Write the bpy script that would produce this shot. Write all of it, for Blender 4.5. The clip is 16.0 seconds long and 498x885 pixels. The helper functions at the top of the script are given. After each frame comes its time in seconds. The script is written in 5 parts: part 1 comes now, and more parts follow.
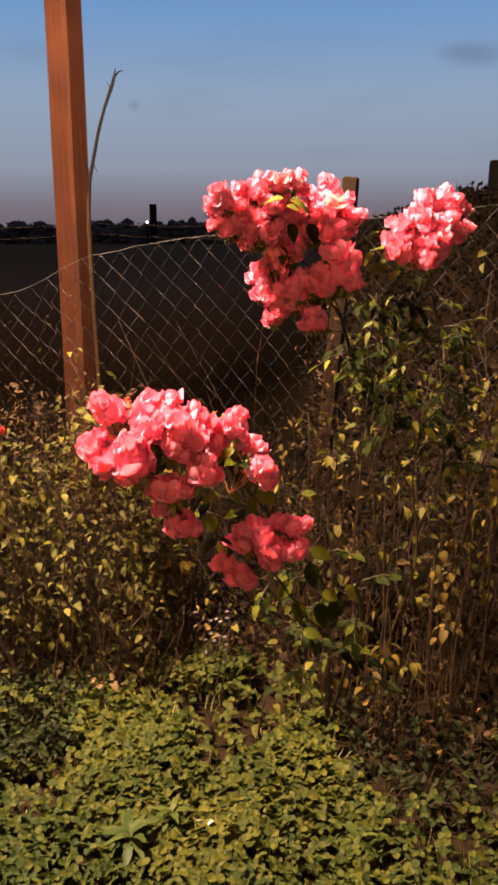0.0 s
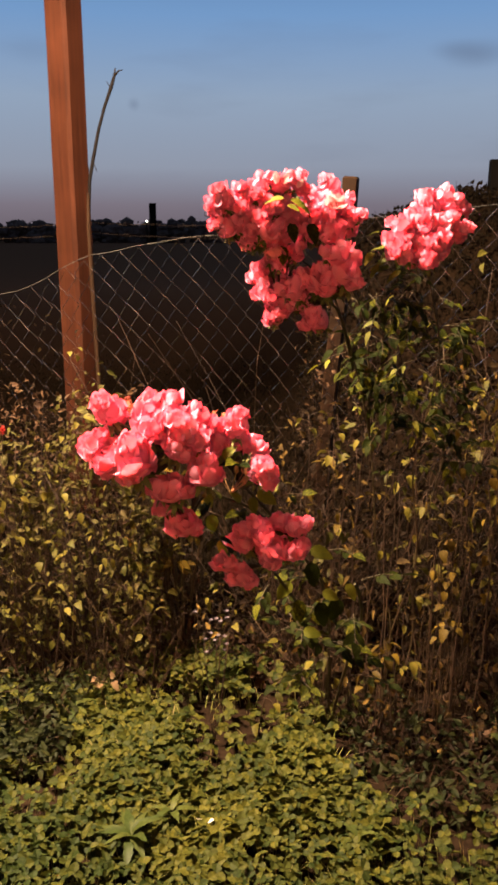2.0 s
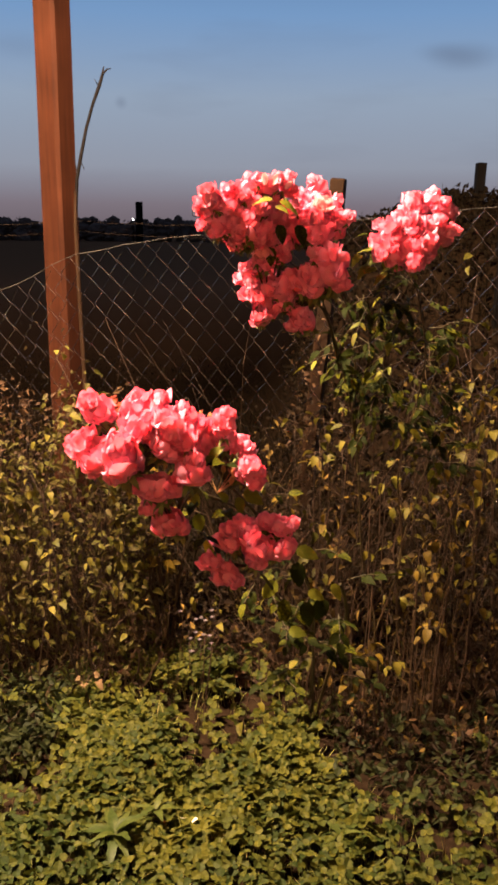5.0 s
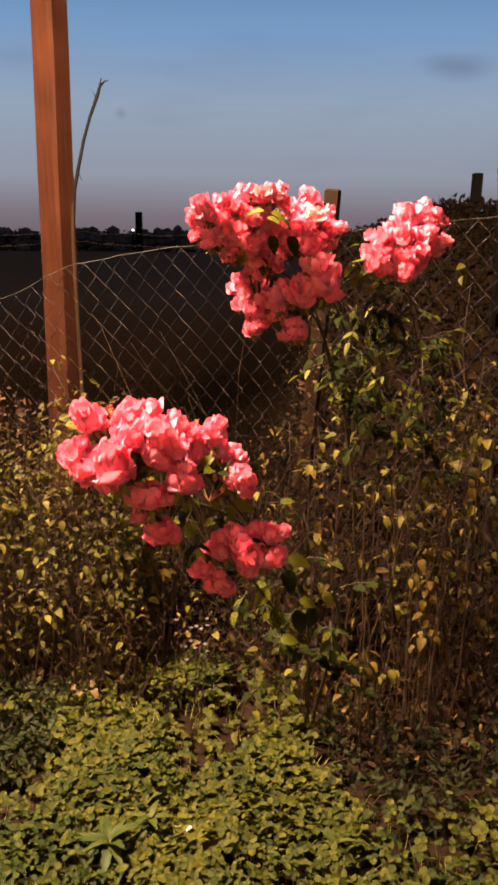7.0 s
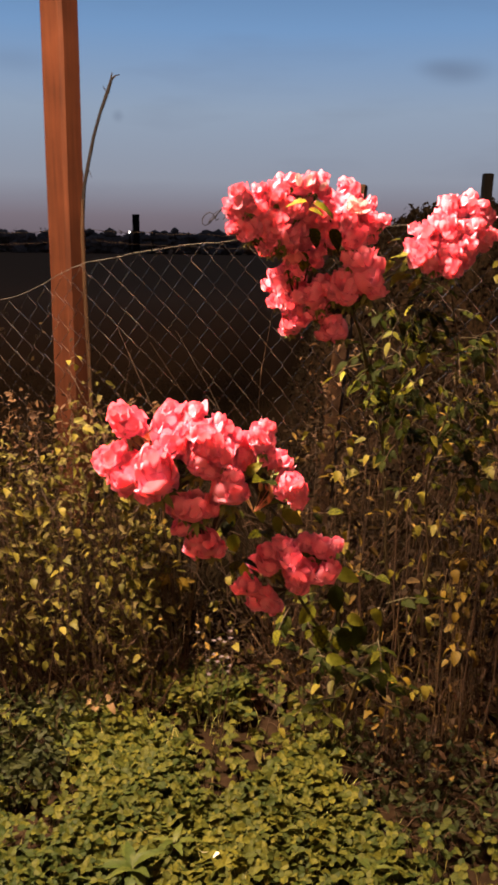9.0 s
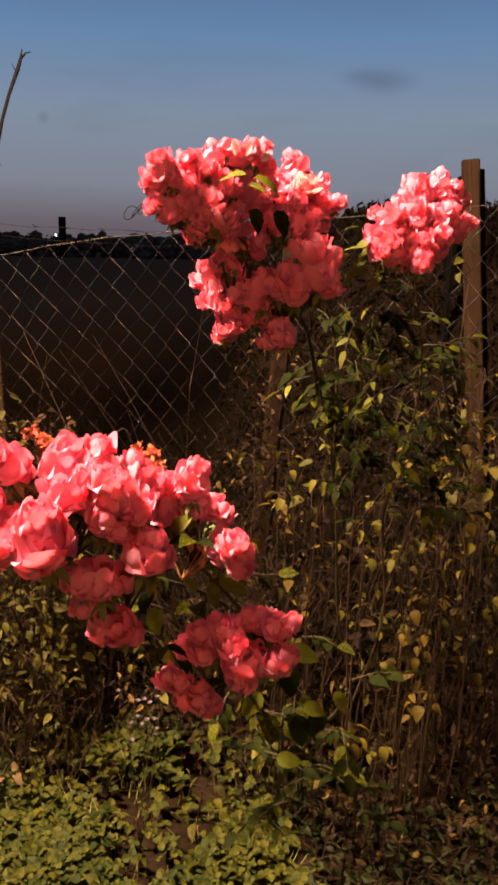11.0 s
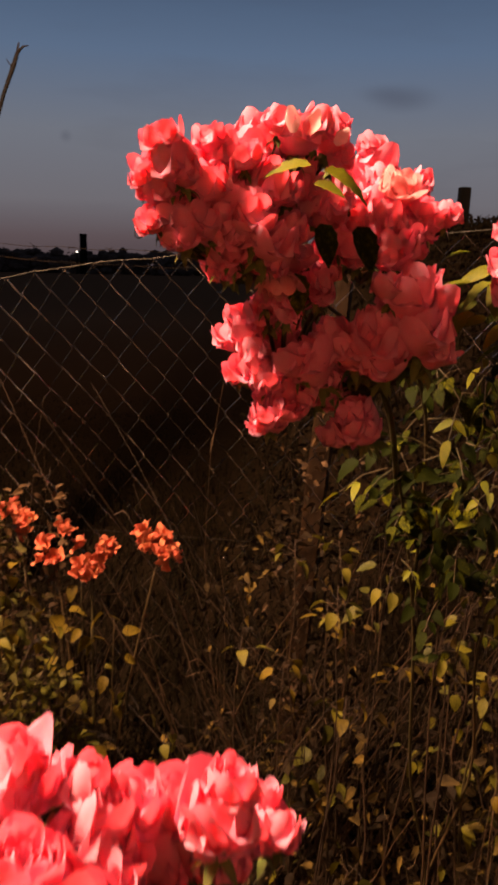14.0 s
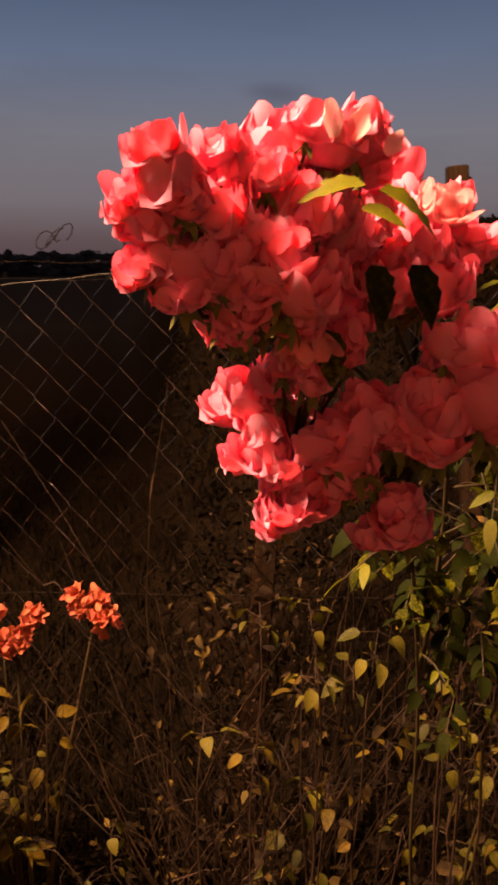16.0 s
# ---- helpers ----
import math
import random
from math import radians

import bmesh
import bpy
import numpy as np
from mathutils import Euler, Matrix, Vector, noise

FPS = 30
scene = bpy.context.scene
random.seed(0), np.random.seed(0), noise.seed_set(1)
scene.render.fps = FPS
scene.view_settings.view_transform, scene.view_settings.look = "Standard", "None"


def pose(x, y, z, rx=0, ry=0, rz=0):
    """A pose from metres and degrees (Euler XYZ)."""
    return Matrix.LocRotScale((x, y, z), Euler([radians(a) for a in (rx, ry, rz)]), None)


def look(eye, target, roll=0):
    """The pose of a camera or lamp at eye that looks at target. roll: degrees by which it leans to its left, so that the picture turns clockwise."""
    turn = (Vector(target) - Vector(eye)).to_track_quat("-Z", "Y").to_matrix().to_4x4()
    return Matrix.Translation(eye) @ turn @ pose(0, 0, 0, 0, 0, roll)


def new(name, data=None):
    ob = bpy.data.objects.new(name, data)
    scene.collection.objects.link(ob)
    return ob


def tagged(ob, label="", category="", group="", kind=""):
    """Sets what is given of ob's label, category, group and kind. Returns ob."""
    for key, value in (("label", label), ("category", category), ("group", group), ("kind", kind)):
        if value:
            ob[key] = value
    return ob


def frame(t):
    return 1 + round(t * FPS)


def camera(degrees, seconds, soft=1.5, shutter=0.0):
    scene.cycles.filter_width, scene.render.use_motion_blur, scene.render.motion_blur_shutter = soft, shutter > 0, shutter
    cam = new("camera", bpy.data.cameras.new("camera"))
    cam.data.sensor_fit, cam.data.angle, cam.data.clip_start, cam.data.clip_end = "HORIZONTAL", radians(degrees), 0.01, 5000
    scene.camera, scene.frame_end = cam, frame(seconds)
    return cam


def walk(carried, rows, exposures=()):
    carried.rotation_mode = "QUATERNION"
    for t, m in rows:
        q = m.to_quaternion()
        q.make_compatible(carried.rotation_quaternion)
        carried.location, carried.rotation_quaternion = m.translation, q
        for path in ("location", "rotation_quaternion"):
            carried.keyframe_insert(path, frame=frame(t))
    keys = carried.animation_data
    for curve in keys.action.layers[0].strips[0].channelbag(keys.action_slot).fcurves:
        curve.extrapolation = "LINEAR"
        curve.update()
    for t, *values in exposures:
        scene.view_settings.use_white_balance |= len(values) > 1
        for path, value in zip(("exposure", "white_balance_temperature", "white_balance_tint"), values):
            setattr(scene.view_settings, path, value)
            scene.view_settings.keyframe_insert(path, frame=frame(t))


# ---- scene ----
cam = camera(32.0, 16.0, 3.1, 0.5)
PATH = [
    (0, (0.0531, 0.0, 1.5237), (0.0432, 1.7505, 1.1043), -0.0),
    (0.5, (0.0495, -0.0081, 1.5282), (0.0405, 1.7415, 1.1079), -0.0),
    (1, (0.045, -0.0072, 1.5273), (0.0351, 1.7433, 1.1061), 0.1),
    (1.5, (0.0468, -0.0054, 1.5246), (0.0387, 1.7451, 1.1043), 0.1),
    (2, (0.0513, -0.0027, 1.5255), (0.0423, 1.7469, 1.1043), 0.0),
    (2.5, (0.0585, -0.0036, 1.5246), (0.0495, 1.7469, 1.1034), 0.0),
    (3, (0.0639, -0.0045, 1.5255), (0.0828, 1.7451, 1.1034), 0.6),
    (3.5, (0.0585, -0.0072, 1.5264), (0.0819, 1.7433, 1.1043), 0.6),
    (4, (0.0513, -0.0081, 1.5273), (0.0738, 1.7415, 1.1061), 0.6),
    (6.5, (0.0468, -0.0162, 1.5273), (0.0693, 1.7334, 1.1061), 0.7),
    (7, (0.0621, -0.0216, 1.5291), (0.0846, 1.7325, 1.1268), 0.6),
    (7.5, (0.063, 0.0018, 1.5228), (0.0846, 1.7577, 1.1295), 0.5),
    (8, (0.0576, 0.0342, 1.5147), (0.0783, 1.791, 1.1214), 0.6),
    (8.5, (0.0126, 0.0639, 1.5093), (0.0315, 1.8207, 1.116), 0.8),
    (9, (-0.0207, 0.0864, 1.5093), (0.0099, 1.8423, 1.1124), 0.8),
    (9.2, (-0.0162, 0.0954, 1.5111), (0.054, 1.8486, 1.1106), 0.8),
    (11.3, (-0.009, 0.4986, 1.4724), (0.1656, 2.2482, 1.089), 1.3),
    (11.5, (-0.0225, 0.5364, 1.4688), (0.1512, 2.2869, 1.0863), 1.3),
    (12, (-0.0324, 0.603, 1.4679), (0.1413, 2.3535, 1.0863), 1.0),
    (12.5, (-0.0009, 0.6498, 1.4679), (0.1692, 2.4012, 1.0899), 1.0),
    (13, (0.0441, 0.711, 1.4778), (0.1638, 2.4669, 1.1007), 0.5),
    (13.5, (0.0297, 0.864, 1.4778), (0.1341, 2.6208, 1.0998), 1.1),
    (14, (0.0027, 0.9936, 1.5039), (0.1377, 2.754, 1.1493), 1.3),
    (14.5, (-0.0081, 1.0755, 1.5147), (0.2286, 2.8287, 1.1817), 1.5),
    (15, (0.0144, 1.1358, 1.5318), (0.2691, 2.8908, 1.224), 1.5),
    (15.5, (-0.0099, 1.1871, 1.5426), (0.2439, 2.9394, 1.2168), 1.5),
    (16, (-0.0639, 1.2528, 1.5444), (0.2781, 2.9826, 1.1862), -0.2),
]
EXPOSURES = [(0, 0.06, 6550, 10), (2, 0.06, 6600, 10), (4, 0.06, 6800, 11), (8, 0.06, 6950, 11), (9.2, 0.0, 6800, 11), (11.3, -0.45, 6900, 12), (12.5, -0.67, 7100, 14), (13.5, -0.87, 7500, 17), (14.5, -1.08, 8500, 25), (15, -0.97, 8600, 27), (16, -0.95, 8800, 31)]
walk(cam, [(t, look(eye, target, roll)) for t, eye, target, roll in PATH], EXPOSURES)

# ---- dusk sky and the yard lamp ----
world = bpy.data.worlds.new("dusk_sky")
scene.world = world
world.use_nodes = True
wn, wl = world.node_tree.nodes, world.node_tree.links
wn.clear()
w_out, w_bg = wn.new("ShaderNodeOutputWorld"), wn.new("ShaderNodeBackground")
w_tc, w_sep, w_ramp = wn.new("ShaderNodeTexCoord"), wn.new("ShaderNodeSeparateXYZ"), wn.new("ShaderNodeValToRGB")
wl.new(w_tc.outputs["Generated"], w_sep.inputs[0])
wl.new(w_sep.outputs["Z"], w_ramp.inputs[0])
SKY = [(0.0, (0.14, 0.115, 0.14)), (0.03, (0.19, 0.165, 0.205)), (0.07, (0.265, 0.30, 0.385)), (0.14, (0.27, 0.355, 0.49)),
       (0.22, (0.165, 0.31, 0.56)), (0.30, (0.09, 0.195, 0.39)), (0.45, (0.085, 0.11, 0.18)), (1.0, (0.06, 0.07, 0.10))]
el = w_ramp.color_ramp.elements
for k, (p, c) in enumerate(SKY):
    e = el[k] if k < 2 else el.new(p)
    e.position, e.color = p, (*c, 1)
# faint evening cloud streaks
w_map, w_noise, w_mr, w_mix = wn.new("ShaderNodeMapping"), wn.new("ShaderNodeTexNoise"), wn.new("ShaderNodeMapRange"), wn.new("ShaderNodeMixRGB")
w_map.inputs["Scale"].default_value = (2.2, 2.2, 11.0)
w_noise.inputs["Scale"].default_value, w_noise.inputs["Detail"].default_value = 2.2, 4.0
w_mr.inputs["From Min"].default_value, w_mr.inputs["From Max"].default_value = 0.56, 0.80
w_mr.inputs["To Max"].default_value = 0.14
w_mix.inputs[2].default_value = (0.10, 0.11, 0.17, 1)
wl.new(w_tc.outputs["Generated"], w_map.inputs[0])
wl.new(w_map.outputs[0], w_noise.inputs["Vector"])
wl.new(w_noise.outputs["Fac"], w_mr.inputs["Value"])
wl.new(w_mr.outputs[0], w_mix.inputs[0])
wl.new(w_ramp.outputs["Color"], w_mix.inputs[1])
w_last = w_mix.outputs[0]
# small dark clouds of their own
for at, size, dark in (((0.2285, 0.957, 0.179), 0.048, 0.40), ((0.205, 0.962, 0.184), 0.034, 0.22), ((-0.1277, 0.9828, 0.1337), 0.009, 0.30), ((-0.2257, 0.9569, 0.183), 0.05, 0.15)):
    flat, dist, soft_edge, tint = wn.new("ShaderNodeMapping"), wn.new("ShaderNodeVectorMath"), wn.new("ShaderNodeMapRange"), wn.new("ShaderNodeMixRGB")
    stretch = 2.6 if size > 0.01 else 1.0
    flat.inputs["Scale"].default_value = (1, 1, stretch)
    wl.new(w_tc.outputs["Generated"], flat.inputs[0])
    dist.operation = "DISTANCE"
    dist.inputs[1].default_value = (at[0], at[1], at[2] * stretch)
    wl.new(flat.outputs[0], dist.inputs[0])
    soft_edge.interpolation_type = "SMOOTHSTEP"
    soft_edge.inputs["From Min"].default_value, soft_edge.inputs["From Max"].default_value = 0.0, size
    soft_edge.inputs["To Min"].default_value, soft_edge.inputs["To Max"].default_value = dark, 0.0
    wl.new(dist.outputs["Value"], soft_edge.inputs["Value"])
    wl.new(soft_edge.outputs[0], tint.inputs[0])
    wl.new(w_last, tint.inputs[1])
    tint.inputs[2].default_value = (0.10, 0.13, 0.21, 1)
    w_last = tint.outputs[0]
w_fall, w_dim = wn.new("ShaderNodeMapRange"), wn.new("ShaderNodeMixRGB")
w_fall.interpolation_type = "SMOOTHSTEP"
w_fall.inputs["From Min"].default_value, w_fall.inputs["From Max"].default_value = -0.3, 0.88
w_fall.inputs["To Min"].default_value, w_fall.inputs["To Max"].default_value = 0.30, 1.0
wl.new(w_sep.outputs["Y"], w_fall.inputs["Value"])
w_dim.inputs[1].default_value = (0, 0, 0, 1)
wl.new(w_fall.outputs[0], w_dim.inputs[0])
wl.new(w_last, w_dim.inputs[2])
wl.new(w_dim.outputs[0], w_bg.inputs["Color"])
w_bg.inputs["Strength"].default_value = 1.0
wl.new(w_bg.outputs[0], w_out.inputs[0])

lamp_data = bpy.data.lights.new("yard_lamp", "POINT")
lamp_data.energy, lamp_data.color, lamp_data.shadow_soft_size = 3450.0, (1.0, 0.71, 0.46), 0.32
lamp = new("yard_lamp", lamp_data)
lamp.location = (-1.35, 1.74, 3.52)

# ---- materials ----


def material(name, base, rough=0.7, vary=0.25, scale=60.0, second=None, bump=0.15, translucent=0.0, metal=0.0, through_colour=None, spec=0.3, island=False, mottle=9.0, bias=1.0):
    """A surface with fine grain, larger patches and a change from piece to piece."""
    m = bpy.data.materials.new(name)
    m.use_nodes = True
    n, l = m.node_tree.nodes, m.node_tree.links
    n.clear()
    out, bsdf = n.new("ShaderNodeOutputMaterial"), n.new("ShaderNodeBsdfPrincipled")
    bsdf.inputs["Roughness"].default_value, bsdf.inputs["Metallic"].default_value = rough, metal
    bsdf.inputs["Specular IOR Level"].default_value = spec
    tc = n.new("ShaderNodeTexCoord")
    fine, broad = n.new("ShaderNodeTexNoise"), n.new("ShaderNodeTexNoise")
    fine.inputs["Scale"].default_value, fine.inputs["Detail"].default_value = scale, 5.0
    broad.inputs["Scale"].default_value, broad.inputs["Detail"].default_value = mottle, 3.0
    for t in (fine, broad):
        l.new(tc.outputs["Object"], t.inputs["Vector"])
    second = second or tuple(c * 0.5 for c in base)
    if island:
        rnd = n.new("ShaderNodeNewGeometry").outputs["Random Per Island"]
    else:
        rnd = n.new("ShaderNodeObjectInfo").outputs["Random"]
    add = n.new("ShaderNodeMath")
    add.operation = "MULTIPLY_ADD"
    add.inputs[1].default_value = 0.85
    l.new(rnd, add.inputs[0])
    half = n.new("ShaderNodeMath")
    half.operation = "MULTIPLY_ADD"
    half.inputs[1].default_value, half.inputs[2].default_value = 1.4, -0.65
    l.new(broad.outputs["Fac"], half.inputs[0])
    l.new(half.outputs[0], add.inputs[2])
    mix = n.new("ShaderNodeMixRGB")
    mix.use_clamp = True
    mix.inputs[1].default_value, mix.inputs[2].default_value = (*base, 1), (*second, 1)
    rare = n.new("ShaderNodeMath")
    rare.operation, rare.use_clamp = "POWER", True
    rare.inputs[1].default_value = bias
    bottom = n.new("ShaderNodeMath")
    bottom.operation = "MAXIMUM"
    bottom.inputs[1].default_value = 0.0
    l.new(add.outputs[0], bottom.inputs[0])
    l.new(bottom.outputs[0], rare.inputs[0])
    l.new(rare.outputs[0], mix.inputs[0])
    hsv = n.new("ShaderNodeHueSaturation")
    mr = n.new("ShaderNodeMapRange")
    mr.inputs["From Min"].default_value, mr.inputs["From Max"].default_value = 0.3, 0.7
    mr.inputs["To Min"].default_value, mr.inputs["To Max"].default_value = 1 - vary, 1 + vary
    l.new(fine.outputs["Fac"], mr.inputs["Value"])
    l.new(mr.outputs[0], hsv.inputs["Value"])
    l.new(mix.outputs[0], hsv.inputs["Color"])
    l.new(hsv.outputs[0], bsdf.inputs["Base Color"])
    if bump:
        b = n.new("ShaderNodeBump")
        b.inputs["Strength"].default_value, b.inputs["Distance"].default_value = bump, 0.004
        l.new(fine.outputs["Fac"], b.inputs["Height"])
        l.new(b.outputs[0], bsdf.inputs["Normal"])
    end = bsdf.outputs[0]
    if translucent:
        tr, ms = n.new("ShaderNodeBsdfTranslucent"), n.new("ShaderNodeMixShader")
        if through_colour:
            tr.inputs["Color"].default_value = (*through_colour, 1)
        else:
            l.new(hsv.outputs[0], tr.inputs["Color"])
        ms.inputs[0].default_value = translucent
        l.new(end, ms.inputs[1])
        l.new(tr.outputs[0], ms.inputs[2])
        end = ms.outputs[0]
    l.new(end, out.inputs["Surface"])
    return m


M_PETAL = material("rose_petal", (0.94, 0.36, 0.565), 0.7, 0.05, 160, (0.955, 0.50, 0.725), 0.03, 0.50, through_colour=(1.0, 0.125, 0.185), spec=0.12, island=True, mottle=14)
M_LIGHTPETAL = material("light_coral_petal", (0.96, 0.36, 0.40), 0.55, 0.06, 160, (0.96, 0.50, 0.52), 0.03, 0.5, island=True, mottle=14)
M_PALEPETAL = material("pale_petal_edge", (0.95, 0.66, 0.68), 0.5, 0.08, 160, (0.95, 0.58, 0.62), 0.05, 0.4, island=True, mottle=14)
M_WHITEPETAL = material("fallen_petal_white", (0.85, 0.72, 0.66), 0.5, 0.08, 160, (0.9, 0.8, 0.74), 0.05, 0.3, island=True)
M_FADED = material("faded_petal", (0.56, 0.12, 0.085), 0.7, 0.2, 160, (0.60, 0.18, 0.09), 0.1, 0.3, island=True)
M_RED = material("red_petal", (0.40, 0.025, 0.02), 0.6, 0.2, 160, (0.3, 0.03, 0.025), 0.1, 0.25, island=True)
M_BUD = material("flower_bud", (0.62, 0.20, 0.12), 0.6, 0.2, 160, (0.35, 0.30, 0.10), 0.1)
# shade inside the bush put into the colour: near-black, few leaves painted as lit
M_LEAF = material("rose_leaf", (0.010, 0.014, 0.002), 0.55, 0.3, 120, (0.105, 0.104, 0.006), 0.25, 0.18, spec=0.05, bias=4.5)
M_YOUNG = material("young_leaf", (0.09, 0.105, 0.008), 0.5, 0.25, 120, (0.17, 0.16, 0.012), 0.2, 0.25, spec=0.2)
M_SEPAL = material("green_sepal", (0.10, 0.14, 0.035), 0.6, 0.2, 120, (0.14, 0.13, 0.04), 0.1)
M_CANE = material("rose_cane", (0.034, 0.028, 0.010), 0.6, 0.3, 90, (0.05, 0.028, 0.012), 0.3)
M_CLOVER = material("ground_cover_leaf", (0.019, 0.030, 0.005), 0.65, 0.3, 140, (0.088, 0.084, 0.010), 0.15, 0.20, island=True, mottle=2.6, spec=0.16, bias=1.3)
M_GRASS = material("grass_blade", (0.16, 0.18, 0.04), 0.6, 0.2, 140, (0.26, 0.20, 0.07), 0.1, 0.2, island=True)
M_WEEDLEAF = material("yellowing_leaf", (0.045, 0.046, 0.007), 0.55, 0.25, 120, (0.16, 0.130, 0.020), 0.2, 0.25, island=False, spec=0.2)
M_GOLDLEAF = material("golden_leaf", (0.045, 0.030, 0.006), 0.55, 0.25, 120, (0.18, 0.118, 0.015), 0.2, 0.25, spec=0.15)
M_OLIVELEAF = material("olive_leaf", (0.030, 0.030, 0.006), 0.5, 0.25, 120, (0.15, 0.125, 0.014), 0.2, 0.2, island=False, spec=0.2, bias=1.3)
M_BRUSHLEAF = material("withered_leaf", (0.082, 0.076, 0.013), 0.65, 0.3, 120, (0.045, 0.028, 0.010), 0.2, 0.2, island=True, mottle=5, spec=0.2)
# near-black base for shaded gaps, rare bright leaves for lit ones, both painted
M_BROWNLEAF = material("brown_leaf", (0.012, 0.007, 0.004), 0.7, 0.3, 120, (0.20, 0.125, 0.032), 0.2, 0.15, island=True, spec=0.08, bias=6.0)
# near-black green that paints shade into the ground beside the carpet
M_SHADELEAF = material("painted_shade_leaf", (0.014, 0.018, 0.006), 0.6, 0.3, 120, (0.03, 0.032, 0.008), 0.2, 0.1, island=True, spec=0.12, bias=2.5)
M_RUSTLEAF = material("rust_brown_leaf", (0.075, 0.036, 0.013), 0.7, 0.3, 120, (0.03, 0.014, 0.007), 0.2, 0.18, island=True, mottle=5)
M_STALK = material("dry_stalk", (0.045, 0.021, 0.009), 0.75, 0.3, 110, (0.009, 0.0045, 0.003), 0.2, island=True)
M_TWIG = material("tan_twig", (0.085, 0.052, 0.026), 0.7, 0.3, 110, (0.03, 0.017, 0.009), 0.2, spec=0.2)
M_TAN = material("dried_tan_leaf", (0.20, 0.135, 0.07), 0.7, 0.25, 120, (0.13, 0.075, 0.035), 0.2, 0.2)
M_ROSETTE = material("rosette_leaf", (0.030, 0.045, 0.008), 0.55, 0.25, 90, (0.075, 0.085, 0.016), 0.25, 0.2, spec=0.2)
M_VINE = material("dead_vine_bark", (0.011, 0.008, 0.0075), 0.8, 0.3, 110, (0.006, 0.005, 0.005), 0.4, spec=0.1)
M_PALE = material("pale_petal", (0.15, 0.11, 0.13), 0.6, 0.2, 120, (0.10, 0.08, 0.095), 0.1, 0.2, island=True)
# dark zinc with bright patches that paint broken glints along each wire
M_WIRE = material("galvanised_glint_wire", (0.13, 0.12, 0.112), 0.20, 0.9, 34, (0.80, 0.81, 0.82), 0.2, metal=1.0, spec=0.5, bias=1.6)
M_BARBED = material("rusty_wire", (0.016, 0.011, 0.008), 0.85, 0.4, 150, (0.009, 0.006, 0.005), 0.3, spec=0.1)
M_TOPWIRE = material("dull_zinc_wire", (0.036, 0.031, 0.028), 0.6, 0.6, 40, (0.013, 0.011, 0.009), 0.3)
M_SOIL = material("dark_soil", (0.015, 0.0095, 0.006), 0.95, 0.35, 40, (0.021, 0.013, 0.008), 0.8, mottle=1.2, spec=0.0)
# garden soil gives way to field; its far colour is lightened for missing light
sn, sl = M_SOIL.node_tree.nodes, M_SOIL.node_tree.links
s_bsdf = [k for k in sn if k.type == "BSDF_PRINCIPLED"][0]
s_from = s_bsdf.inputs["Base Color"].links[0].from_socket
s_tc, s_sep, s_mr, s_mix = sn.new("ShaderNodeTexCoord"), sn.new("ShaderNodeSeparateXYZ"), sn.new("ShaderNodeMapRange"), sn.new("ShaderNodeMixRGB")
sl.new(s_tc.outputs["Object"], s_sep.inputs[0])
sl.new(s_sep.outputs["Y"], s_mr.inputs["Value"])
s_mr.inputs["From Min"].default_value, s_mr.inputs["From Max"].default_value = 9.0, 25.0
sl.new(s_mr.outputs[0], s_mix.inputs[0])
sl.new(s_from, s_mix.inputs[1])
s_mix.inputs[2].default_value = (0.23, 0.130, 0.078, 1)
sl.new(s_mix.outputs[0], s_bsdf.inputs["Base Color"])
# reddish tone chosen for the warm fill the added wall throws back
M_BOUNCEWALL = material("bounce_wall_plaster", (0.29, 0.175, 0.115), 0.9, 0.12, 30, (0.24, 0.145, 0.095), 0.3, mottle=1.0)
# tree colour lifted well past leaf tones, painting in the evening haze
M_HAZEFOLIAGE = material("haze_lifted_foliage", (0.20, 0.155, 0.145), 0.9, 0.3, 1.5, (0.15, 0.12, 0.11), 0.0, island=True, mottle=0.2)
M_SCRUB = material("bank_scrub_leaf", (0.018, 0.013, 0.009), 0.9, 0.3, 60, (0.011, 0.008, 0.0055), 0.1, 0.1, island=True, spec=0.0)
M_UNLITGRASS = material("unlit_field_grass", (0.013, 0.0092, 0.0058), 0.9, 0.3, 60, (0.008, 0.0056, 0.0034), 0.1, 0.1, island=True, spec=0.0)


